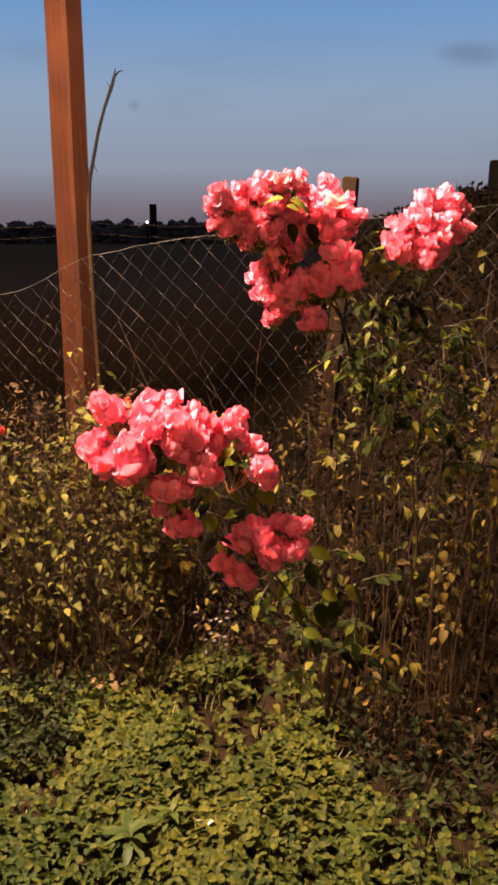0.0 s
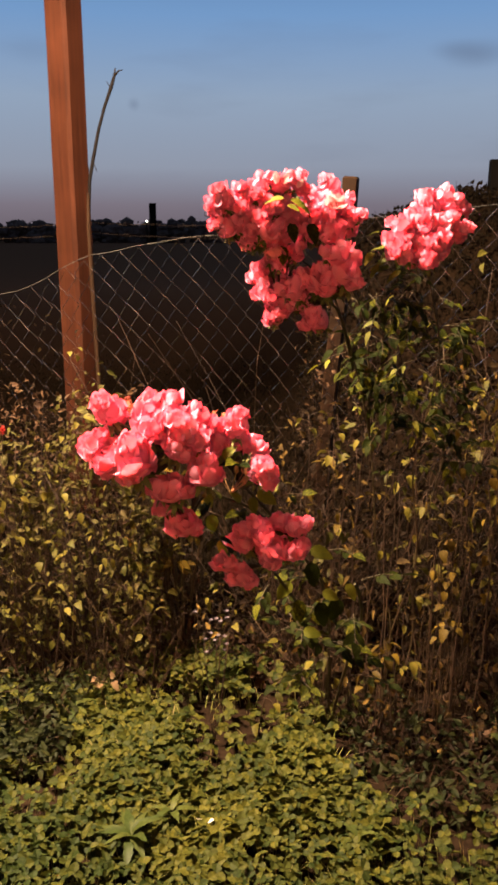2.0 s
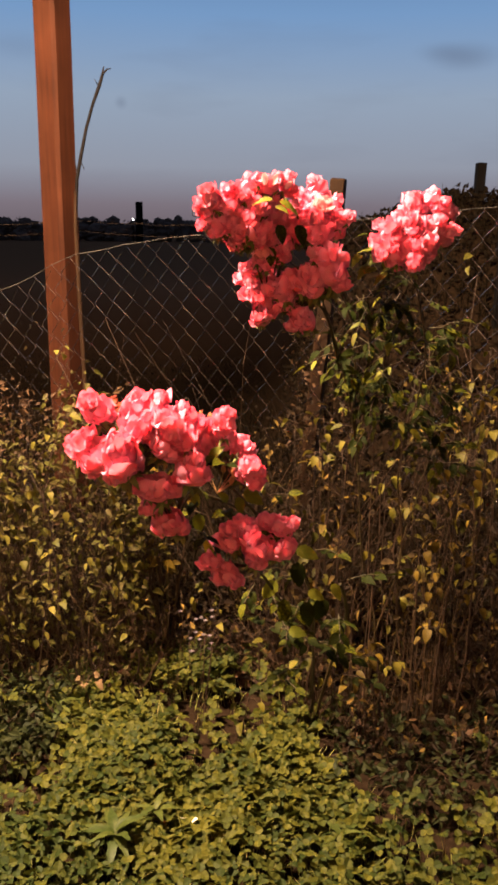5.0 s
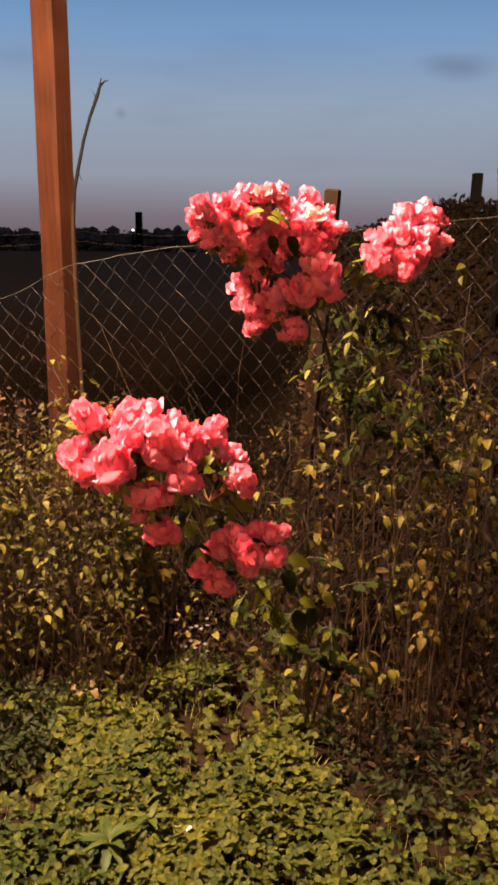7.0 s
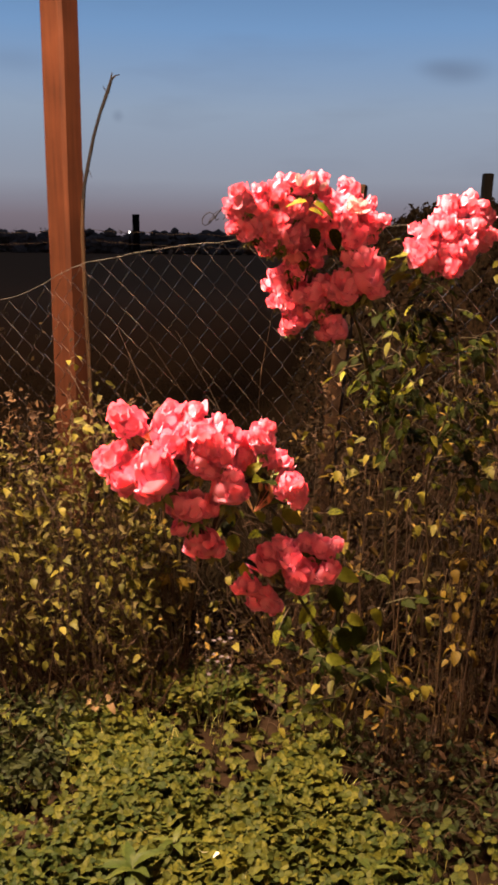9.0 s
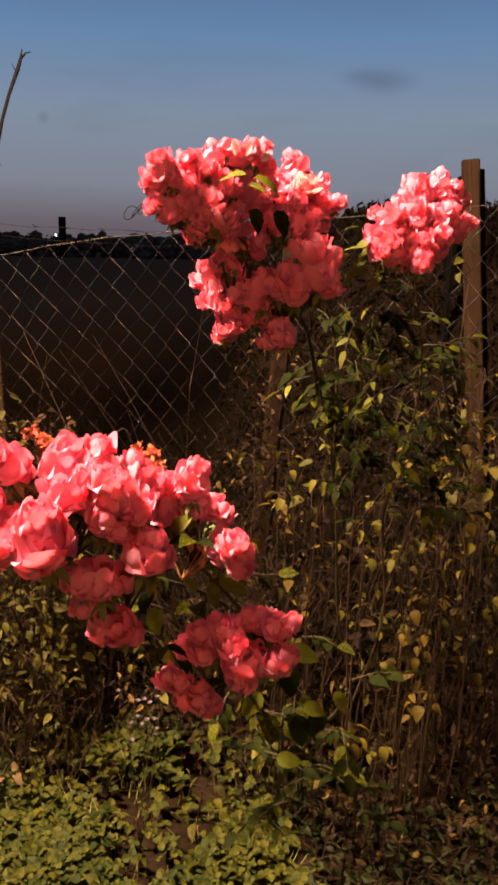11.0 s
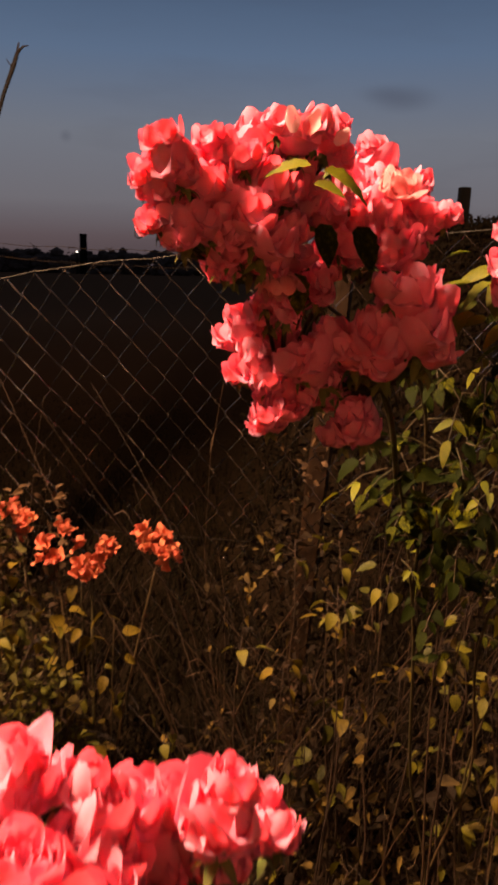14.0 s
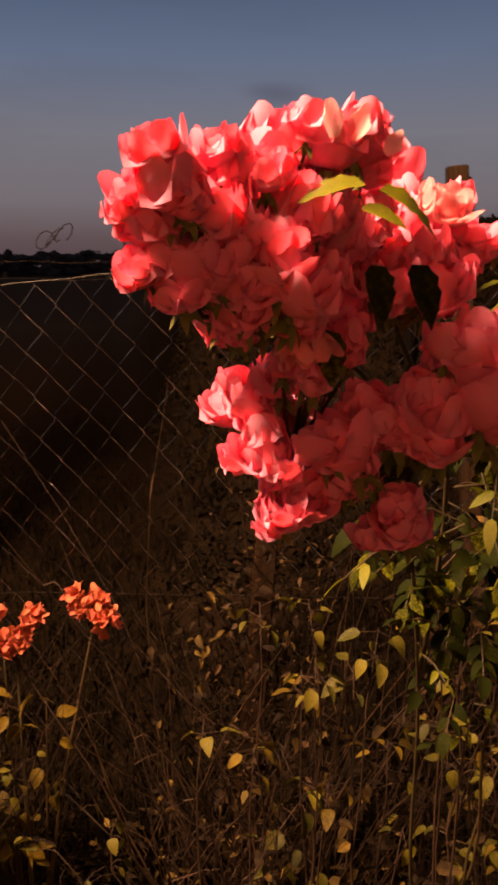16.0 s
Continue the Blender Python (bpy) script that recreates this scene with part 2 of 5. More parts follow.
def wood(name, light, dark, grain=55.0):
    m = bpy.data.materials.new(name)
    m.use_nodes = True
    n, l = m.node_tree.nodes, m.node_tree.links
    bsdf = n["Principled BSDF"]
    bsdf.inputs["Roughness"].default_value = 0.72
    bsdf.inputs["Specular IOR Level"].default_value = 0.08
    tc, mp = n.new("ShaderNodeTexCoord"), n.new("ShaderNodeMapping")
    mp.inputs["Scale"].default_value = (1.0, 1.0, 0.045)
    l.new(tc.outputs["Object"], mp.inputs[0])
    fine, broad = n.new("ShaderNodeTexNoise"), n.new("ShaderNodeTexNoise")
    fine.inputs["Scale"].default_value, fine.inputs["Detail"].default_value = grain, 6
    broad.inputs["Scale"].default_value, broad.inputs["Detail"].default_value = 5, 4
    l.new(mp.outputs[0], fine.inputs["Vector"])
    l.new(tc.outputs["Object"], broad.inputs["Vector"])
    ramp = n.new("ShaderNodeValToRGB")
    ramp.color_ramp.elements[0].position, ramp.color_ramp.elements[0].color = 0.35, (*dark, 1)
    ramp.color_ramp.elements[1].position, ramp.color_ramp.elements[1].color = 0.68, (*light, 1)
    l.new(fine.outputs["Fac"], ramp.inputs[0])
    hsv, mr = n.new("ShaderNodeHueSaturation"), n.new("ShaderNodeMapRange")
    mr.inputs["From Min"].default_value, mr.inputs["From Max"].default_value = 0.3, 0.7
    mr.inputs["To Min"].default_value, mr.inputs["To Max"].default_value = 0.7, 1.2
    l.new(broad.outputs["Fac"], mr.inputs["Value"])
    l.new(mr.outputs[0], hsv.inputs["Value"])
    l.new(ramp.outputs[0], hsv.inputs["Color"])
    l.new(hsv.outputs[0], bsdf.inputs["Base Color"])
    b = n.new("ShaderNodeBump")
    b.inputs["Strength"].default_value, b.inputs["Distance"].default_value = 0.5, 0.004
    l.new(fine.outputs["Fac"], b.inputs["Height"])
    l.new(b.outputs[0], bsdf.inputs["Normal"])
    return m


M_POLE = wood("brown_treated_wood", (0.052, 0.0160, 0.0075), (0.034, 0.0102, 0.0052))
M_POST = wood("weathered_wood", (0.046, 0.024, 0.013), (0.022, 0.0115, 0.0065), 70)
M_MOSSPOST = wood("old_brown_wood", (0.024, 0.0115, 0.0055), (0.011, 0.0055, 0.003), 70)
M_DARKPOST = wood("dark_weathered_wood", (0.0075, 0.006, 0.0055), (0.004, 0.0034, 0.003), 70)

# ---- mesh helpers ----
RND = random.Random(7)


class Shape:
    """Gathers vertices and faces of one mesh."""

    def __init__(self):
        self.v, self.f = [], []

    def add(self, verts, faces):
        base = len(self.v)
        self.v.extend(verts)
        self.f.extend(tuple(i + base for i in face) for face in faces)

    def put(self, verts, faces, m):
        self.add([tuple(m @ Vector(p)) for p in verts], faces)

    def mesh(self, name, mat, smooth=True):
        me = bpy.data.meshes.new(name)
        me.from_pydata(self.v, [], self.f)
        me.materials.append(mat)
        if smooth:
            me.polygons.foreach_set("use_smooth", [True] * len(me.polygons))
        me.update()
        return me


def thing(name, place, label, category, group="", kind=""):
    ob = new(name)
    ob.empty_display_size = 0.05
    ob.location = place
    return tagged(ob, label, category, group, kind)


def part(name, me, parent, m=None, label=""):
    """A mesh object under a thing or a part; m is its pose in the world, when the parent stands unturned."""
    ob = new(name, me)
    ob.parent = parent
    p, up = Vector(), parent
    while up:
        p += up.location
        up = up.parent
    ob.matrix_basis = Matrix.Translation(-p) @ (m or Matrix())
    if label:
        ob["label"] = label
    return ob


def tube(sh, pts, radii, sides=6, cap=True):
    """A round rod through points."""
    pts = [Vector(p) for p in pts]
    verts, faces, side = [], [], None
    for k, p in enumerate(pts):
        d = (pts[min(k + 1, len(pts) - 1)] - pts[max(k - 1, 0)]).normalized()
        if side is None:
            side = d.orthogonal().normalized()
        side = (side - d * side.dot(d)).normalized()
        up = d.cross(side)
        r = radii[k] if isinstance(radii, (list, tuple)) else radii
        for s in range(sides):
            a = 2 * math.pi * s / sides
            verts.append(tuple(p + (side * math.cos(a) + up * math.sin(a)) * r))
    for k in range(len(pts) - 1):
        for s in range(sides):
            a, b = k * sides + s, k * sides + (s + 1) % sides
            faces.append((a, b, b + sides, a + sides))
    if cap:
        faces.append(tuple(range(sides))[::-1])
        faces.append(tuple(range(len(verts) - sides, len(verts))))
    sh.add(verts, faces)


def bend(a, b, n=6, sag=(0, 0, 0), wob=0.0, rnd=RND):
    """Points from a to b, bowed by sag in the middle and wobbling."""
    a, b, s = Vector(a), Vector(b), Vector(sag)
    out = []
    for k in range(n + 1):
        u = k / n
        p = a.lerp(b, u) + s * (4 * u * (1 - u))
        if 0 < k < n:
            p += Vector((rnd.uniform(-wob, wob), rnd.uniform(-wob, wob), rnd.uniform(-wob, wob)))
        out.append(p)
    return out


def turned(direction, place, spin=0.0, size=1.0):
    """A pose whose z points along direction."""
    q = Vector(direction).to_track_quat("Z", "Y")
    return Matrix.Translation(place) @ q.to_matrix().to_4x4() @ Matrix.Rotation(spin, 4, "Z") @ Matrix.Diagonal((size, size, size, 1))


def leaf_shape(sh, length, width, fold=0.25, droop=0.2, n=6, m=None, teeth=0.0, rnd=RND):
    """An ovate leaf folded along its midrib, base at the origin, tip along +y."""
    verts, faces = [], []
    for k in range(n + 1):
        v = k / n
        w = width * 0.5 * math.sin(math.pi * min(1.0, 0.04 + 0.96 * v ** 0.75)) ** 0.8 if 0 < k < n else 0.0
        if 0 < k < n:
            w *= 1 + teeth * (1 if k % 2 else -1)
        y, z = length * v, -droop * length * v * v
        verts += [(-w, y, z + fold * w + rnd.uniform(-1, 1) * 0.02 * length), (0, y, z), (w, y, z + fold * w + rnd.uniform(-1, 1) * 0.02 * length)]
    for k in range(n):
        a = 3 * k
        faces += [(a, a + 1, a + 4, a + 3), (a + 1, a + 2, a + 5, a + 4)]
    if m is None:
        sh.add(verts, faces)
    else:
        sh.put(verts, faces, m)


def petal(sh, rnd, m, length, width, open_base, open_tip, cup, ruffle, nu=6, nv=6):
    """A rounded petal that leans from open_base to open_tip (radians from the flower's axis), cupped across."""
    verts, faces = [], []
    ph, notch = rnd.uniform(0, 6), rnd.uniform(0.0, 0.07)
    y = z = 0.0
    for j in range(nv + 1):
        v = j / nv
        th = open_base + (open_tip - open_base) * v ** 0.7
        hw = width * 0.5 * math.sin(math.pi * (0.08 + 0.68 * v)) ** 0.7
        for i in range(nu + 1):
            u = 2 * i / nu - 1
            back = length * (0.46 * abs(u) ** 2.1 + notch * (1 - abs(u)) ** 3) * v ** 2
            wave = ruffle * length * v * v * math.sin(3.1 * u + ph)
            inward = cup * hw * u * u
            yy = y - math.sin(th) * back - math.cos(th) * (inward + wave)
            zz = z - math.cos(th) * back + math.sin(th) * (inward + wave)
            verts.append((hw * u, yy, zz))
        y, z = y + length / nv * math.sin(th), z + length / nv * math.cos(th)
    for j in range(nv):
        for i in range(nu):
            a = j * (nu + 1) + i
            faces.append((a, a + 1, a + nu + 2, a + nu + 1))
    sh.put(verts, faces, m)


def bloom_mesh(seed, openness=1.0, mat=None):
    """A full, cupped rose about 1 across, its axis along +z and its neck at the origin."""
    rnd, sh = random.Random(seed), Shape()
    rings = [(4, 0.48, 0.34, 0.50, -0.15, 0.8, 0.06, 0.01), (5, 0.56, 0.44, 0.80, -0.30, 0.8, 0.06, 0.02), (5, 0.64, 0.54, 1.05, -0.45, 0.75, 0.06, 0.03),
             (6, 0.72, 0.62, 1.25, -0.55, 0.7, 0.05, 0.04), (6, 0.78, 0.68, 1.42, -0.60, 0.65, 0.05, 0.05)]
    for k, (count, length, width, a, b, cup, ruffle, r0) in enumerate(rings):
        off = rnd.uniform(0, 6)
        for i in range(count):
            turn = off + 2 * math.pi * i / count + rnd.uniform(-0.22, 0.22)
            o = openness * rnd.uniform(0.92, 1.08)
            m = Matrix.Rotation(turn, 4, "Z") @ Matrix.Translation((0, r0, 0.02 * (6 - k)))
            tip = b + 0.8 * (openness - 0.9) + (rnd.uniform(0.4, 0.8) if k > 2 and rnd.random() < 0.10 else 0) + rnd.uniform(-0.15, 0.15)
            petal(sh, rnd, m, length * rnd.uniform(0.85, 1.08), width * rnd.uniform(0.92, 1.15), a * min(o, 1.04), tip, cup, ruffle, 6, 7)
    return sh.mesh("rose_bloom", mat or M_PETAL)


def sepal_mesh():
    sh = Shape()
    for i in range(5):
        m = Matrix.Rotation(2 * math.pi * i / 5, 4, "Z") @ Matrix.Rotation(-0.5, 4, "X")
        leaf_shape(sh, 0.42, 0.16, 0.2, 0.3, 4, m)
    tube(sh, [(0, 0, -0.20), (0, 0, -0.10), (0, 0, 0.02)], [0.05, 0.11, 0.10], 8)
    return sh.mesh("sepals", M_SEPAL)


BLOOMS = [bloom_mesh(s, o) for s, o in ((1, 0.92), (2, 0.82), (3, 1.0), (4, 0.9), (5, 1.06), (6, 0.74))]
PALE_BLOOM = bloom_mesh(8, 1.0, M_LIGHTPETAL)
SEPALS = sepal_mesh()
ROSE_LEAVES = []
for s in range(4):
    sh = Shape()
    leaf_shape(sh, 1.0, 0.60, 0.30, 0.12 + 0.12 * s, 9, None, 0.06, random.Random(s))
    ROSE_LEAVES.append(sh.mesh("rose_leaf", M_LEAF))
WEED_LEAVES = []
for s in range(4):
    sh = Shape()
    leaf_shape(sh, 1.0, 0.52 + 0.08 * s, 0.38, 0.15 + 0.15 * s, 7, None, 0.0, random.Random(s + 9))
    WEED_LEAVES.append(sh.mesh("weed_leaf", M_WEEDLEAF))
sh = Shape()
leaf_shape(sh, 1.0, 0.62, 0.30, 0.25, 9, None, 0.05, random.Random(33))
BROAD_LEAF = sh.mesh("broad_leaf", M_YOUNG)
YOUNG_LEAVES = []
for s in range(2):
    sh = Shape()
    leaf_shape(sh, 1.0, 0.36 + 0.10 * s, 0.30, 0.2 + 0.2 * s, 9, None, 0.04, random.Random(s + 19))
    YOUNG_LEAVES.append(sh.mesh("young_leaf", M_YOUNG))
WITHER = WEED_LEAVES[2].copy()
WITHER.materials[0] = M_TAN
GOLD_LEAVES = [me.copy() for me in WEED_LEAVES]
for me in GOLD_LEAVES:
    me.materials[0] = M_GOLDLEAF
OLIVE_LEAVES = [me.copy() for me in WEED_LEAVES]
for me in OLIVE_LEAVES:
    me.materials[0] = M_OLIVELEAF

# ---- ground ----


def smooth(a, b, x):
    t = max(0.0, min(1.0, (x - a) / (b - a)))
    return t * t * (3 - 2 * t)


def ground_height(x, y):
    """Flat garden and field; a dark bank rises beyond the fences on one side."""
    z = 0.012 * math.sin(5 * x + 1) * math.sin(4 * y) if y < 12 else 0.0
    bearing = x / max(y, 1.0)
    bank = 1.50 * smooth(0.04, 0.12, bearing) + 0.30 * smooth(0.10, 0.24, bearing)
    z += bank * smooth(4.7, 7.1, y) * (1 - 0.5 * smooth(12, 60, y))
    return z


def axis(lo, hi, centre, fine, grow):
    out, step, p = [centre], fine, centre
    while p < hi:
        p += step
        step *= grow
        out.append(min(p, hi))
    step, p = fine, centre
    while p > lo:
        p -= step
        step *= grow
        out.insert(0, max(p, lo))
    return out


gx, gy = axis(-900, 900, 0.0, 0.15, 1.085), axis(-300, 1500, 2.0, 0.15, 1.075)
sh = Shape()
sh.add([(x, y, ground_height(x, y)) for y in gy for x in gx], [(j * len(gx) + i, j * len(gx) + i + 1, (j + 1) * len(gx) + i + 1, (j + 1) * len(gx) + i)
                                                             for j in range(len(gy) - 1) for i in range(len(gx) - 1)])
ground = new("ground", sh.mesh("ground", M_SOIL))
tagged(ground, "dark soil of a garden and field at dusk", "ground", kind="structure")

# unseen wall added behind the camera: blocks sky, bounces warm lamplight forward
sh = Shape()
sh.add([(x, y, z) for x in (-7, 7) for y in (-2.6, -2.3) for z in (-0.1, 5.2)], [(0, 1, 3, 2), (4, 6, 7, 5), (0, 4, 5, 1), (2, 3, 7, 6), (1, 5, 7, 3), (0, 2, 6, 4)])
tagged(new("wall_south", sh.mesh("wall_south", M_BOUNCEWALL, False)), "added unseen wall that blocks sky and bounces warm lamplight", "wall", kind="structure")

# ---- far things ----
sh = Shape()
rnd = random.Random(21)
ico_v, ico_f = [], []
bm = bmesh.new()
bmesh.ops.create_icosphere(bm, subdivisions=1, radius=1.0)
ico_v, ico_f = [tuple(v.co) for v in bm.verts], [tuple(v.index for v in f.verts) for f in bm.faces]
bm.free()
for k in range(210):
    x = -95 + 190 * k / 210 + rnd.uniform(-0.6, 0.6)
    h = 3.6 + 1.6 * noise.noise((x * 0.11, 0, 3)) + 0.9 * noise.noise((x * 0.55, 0, 8)) + rnd.uniform(-0.4, 0.6)
    y = 150 + rnd.uniform(-5, 5)
    for c in range(11):
        r = rnd.uniform(0.45, 1.0)
        p = (x + rnd.uniform(-0.9, 0.9), y + rnd.uniform(-1, 1), max(0.3, h * rnd.uniform(0.15, 1.0) - r * 0.5))
        sh.put([tuple(q * rnd.uniform(0.7, 1.25) for q in v) for v in ico_v], ico_f, Matrix.Translation(p) @ Matrix.Diagonal((r * 1.3, r, r * 0.8, 1)))
    for c in range(10):
        p = Vector((x + rnd.uniform(-0.8, 0.8), y, h * rnd.uniform(0.7, 0.96)))
        leaf_shape(sh, 0.5, 0.3, 0.3, 0.2, 3, Matrix.Translation(p) @ Euler((rnd.uniform(0, 3), rnd.uniform(0, 3), rnd.uniform(0, 6))).to_matrix().to_4x4())
far_trees = new("far_trees", sh.mesh("far_trees", M_HAZEFOLIAGE, False))
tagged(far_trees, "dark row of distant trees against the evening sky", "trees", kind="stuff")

# scrub on the bank
sh = Shape()
rnd = random.Random(22)
for k in range(6500):
    y = rnd.uniform(5.0, 7.8)
    x = y * rnd.uniform(0.06, 0.42)
    z = ground_height(x, y)
    d = Vector((rnd.uniform(-0.5, 0.5), rnd.uniform(-0.5, 0.5), 1)).normalized()
    h = rnd.uniform(0.01, 0.08) * (1.6 if rnd.random() < 0.1 else 1)
    if k % 3:
        leaf_shape(sh, 0.05, 0.025, 0.3, 0.2, 3, turned((rnd.uniform(-1, 1), rnd.uniform(-1, 1), rnd.uniform(-1, 1)), (x, y, z + h), rnd.uniform(0, 6)))
    else:
        tube(sh, [(x, y, z - 0.03), Vector((x, y, z)) + d * h * 0.6, Vector((x, y, z)) + d * h * 1.2 + Vector((rnd.uniform(-0.03, 0.03), 0, 0))], [0.004, 0.003, 0.001], 3, False)
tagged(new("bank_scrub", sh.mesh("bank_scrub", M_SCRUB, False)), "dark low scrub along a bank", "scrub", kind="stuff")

# rank grass behind the fence, coloured near-black so lamplit ground reads as unlit
sh = Shape()
rnd = random.Random(23)
for k in range(36000):
    y = 3.05 + 8.0 * rnd.random() ** 2.0
    x = rnd.uniform(-0.5, 0.5) * (y * 1.3 + 1.0)
    if y < 3.15 - 0.30 * x:
        continue
    z, h, a = ground_height(x, y), rnd.uniform(0.10, 0.32) * (0.7 + 0.5 * noise.noise((x * 1.5, y * 1.5, 4))) * (1 - 0.8 * smooth(4.5, 9.0, y)), rnd.uniform(0, 6.28)
    d = Vector((math.cos(a), math.sin(a), 0))
    w = Vector((-d.y, d.x, 0)) * rnd.uniform(0.0025, 0.006)
    p0, p1, p2 = Vector((x, y, z)), Vector((x, y, z + h * 0.6)) + d * h * 0.25, Vector((x, y, z + h * 0.85)) + d * h * 0.75
    sh.add([tuple(p0 - w), tuple(p0 + w), tuple(p1 + w * 0.8), tuple(p1 - w * 0.8), tuple(p2)], [(0, 1, 2, 3), (3, 2, 4)])
tagged(new("field_grass", sh.mesh("field_grass", M_UNLITGRASS, False)), "rank grass behind the fence, coloured near-black to read as unlit field", "grass", kind="stuff")


def post_mesh(width, depth, height, mat, chamfer=0.06, taper=0.0, wobble=0.004, slope=0.0, seed=0):
    """An upright timber with worn arrises and a sawn top."""
    rnd, sh = random.Random(seed), Shape()
    c = chamfer * width
    n, ring = 10, []
    w, d = width / 2, depth / 2
    out = [(-w + c, -d), (w - c, -d), (w, -d + c), (w, d - c), (w - c, d), (-w + c, d), (-w, d - c), (-w, -d + c)]
    for k in range(n + 1):
        u = k / n
        s = 1 - taper * u
        ox, oy = rnd.uniform(-wobble, wobble), rnd.uniform(-wobble, wobble)
        top = slope if k == n else 0
        sh.v += [(x * s + ox, y * s + oy, height * u + top * x) for x, y in out]
    for k in range(n):
        for i in range(8):
            a, b = k * 8 + i, k * 8 + (i + 1) % 8
            sh.f.append((a, b, b + 8, a + 8))
    last = n * 8
    sh.v += [(x * 0.8, y * 0.8, height + 0.006 + slope * x) for x, y in out]
    for i in range(8):
        sh.f.append((last + i, last + (i + 1) % 8, last + 8 + (i + 1) % 8, last + 8 + i))
    sh.f.append(tuple(range(last + 8, last + 16)))
    return sh.mesh("post", mat, False)


def fence_post(name, foot, top, width, depth, mat, yaw, label, slope=0.0, seed=0, chamfer=0.06):
    foot, top = Vector(foot), Vector(top)
    d = top - foot
    ob = new(name, post_mesh(width, depth, d.length, mat, chamfer, 0.04, 0.002, slope, seed))
    ob.matrix_basis = turned(d, foot) @ Matrix.Rotation(radians(yaw), 4, "Z")
    # the track quaternion leaves the yaw free: settle it so the broad face looks along -y
    q = Matrix.Translation(foot) @ Vector((0, 0, 1)).rotation_difference(d.normalized()).to_matrix().to_4x4() @ Matrix.Rotation(radians(yaw), 4, "Z")
    ob.matrix_basis = q
    return tagged(ob, label, "post", "fence posts")


# the tall pole
pole = fence_post("wooden_pole", (-0.862, 4.590, -0.02), (-0.893, 4.590, 4.831), 0.142, 0.146, M_POLE, -31, "tall square brown timber pole behind the fence", 0, 3, 0.12)
pole["category"] = "pole"
pole["group"] = ""
# a dead vine on it
vine = thing("dead_vine", (-0.789, 4.483, 0), "bare dry vine climbing the brown pole", "vine")
sh = Shape()
tube(sh, [(-0.737, 4.472, 0.0), (-0.753, 4.472, 0.423), (-0.761, 4.477, 0.993), (-0.775, 4.477, 1.391), (-0.772, 4.477, 1.606), (-0.761, 4.477, 1.778), (-0.737, 4.472, 1.885),
          (-0.707, 4.472, 2.014), (-0.673, 4.472, 2.122), (-0.635, 4.472, 2.218), (-0.619, 4.472, 2.267)], [0.006, 0.006, 0.006, 0.007, 0.008, 0.009, 0.009, 0.008, 0.0075, 0.009, 0.007], 7)
part("vine_stem", sh.mesh("vine_stem", M_VINE), vine)
sh = Shape()
tube(sh, [(-0.621, 4.472, 2.261), (-0.598, 4.467, 2.285), (-0.578, 4.467, 2.289)], [0.006, 0.004, 0.002], 5)
tube(sh, [(-0.621, 4.472, 2.261), (-0.614, 4.472, 2.299)], [0.006, 0.003], 5)
part("broken_tip", sh.mesh("broken_tip", M_VINE), vine)
for a, b in (((-0.753, 4.472, 1.799), (-0.775, 4.461, 1.885)), ((-0.737, 4.472, 1.864), (-0.721, 4.461, 1.821)), ((-0.767, 4.477, 1.670), (-0.780, 4.461, 1.735)), ((-0.641, 4.472, 2.208), (-0.657, 4.461, 2.240))):
    sh = Shape()
    tube(sh, bend(a, b, 3, wob=0.003), [0.003, 0.0025, 0.002, 0.001], 4)
    part("twig", sh.mesh("twig", M_VINE), vine)
sh = Shape()
tube(sh, [(-0.738, 4.465, 0.0), (-0.752, 4.465, 0.7), (-0.768, 4.47, 1.25), (-0.774, 4.47, 1.56), (-0.770, 4.47, 1.72)], [0.012, 0.011, 0.011, 0.010, 0.006], 7)
part("old_stem", sh.mesh("old_stem", M_POST), vine, label="pale barkless old stem")

# posts of the field fence behind
fence_post("fence_post", (1.575, 4.50, -0.02), (1.383, 4.48, 1.91), 0.085, 0.06, M_POST, -16, "weathered brown timber post of the field fence", 0.0, 5)
board = fence_post("fence_post", (1.645, 4.56, -0.02), (1.452, 4.55, 1.875), 0.05, 0.04, M_DARKPOST, -16, "dark board set behind a weathered fence post", 0.0, 6)
fence_post("fence_post", (1.76, 5.93, -0.02), (1.822, 5.93, 1.96), 0.032, 0.034, M_DARKPOST, 20, "thin leaning split stake with a pointed top", 0.5, 7)
fence_post("fence_post", (1.935, 7.24, -0.02), (1.968, 7.23, 2.09), 0.075, 0.075, M_DARKPOST, 5, "black squared post standing against the sky", 0.0, 8)
fence_post("fence_post", (1.93, 6.32, -0.02), (1.92, 6.32, 1.83), 0.07, 0.07, M_DARKPOST, 5, "short dark fence post with a flat top", 0.0, 9)
tower = fence_post("tower", (-15.7, 140.0, -0.1), (-15.7, 140.0, 6.1), 1.12, 1.1, M_DARKPOST, 8, "dark distant tower rising over the tree line", 0.0, 10)
tower["category"] = "tower"
tower["group"] = ""
glow = bpy.data.materials.new("lit_bulb")
glow.use_nodes = True
glow.node_tree.nodes["Principled BSDF"].inputs["Emission Color"].default_value = (1, 0.95, 0.9, 1)
glow.node_tree.nodes["Principled BSDF"].inputs["Emission Strength"].default_value = 6.0
sh = Shape()
sh.put([tuple(Vector(v)) for v in ico_v], ico_f, Matrix.Translation((-16.55, 139.0, 3.38)) @ Matrix.Rotation(-0.4, 4, "Y") @ Matrix.Diagonal((0.13, 0.13, 0.22, 1)))
far_lamp = thing("distant_lamp", (-16.55, 139.0, 0), "small white lamp shining far off beside a tower", "lamp")
part("bulb", sh.mesh("bulb", glow), far_lamp)
sh = Shape()
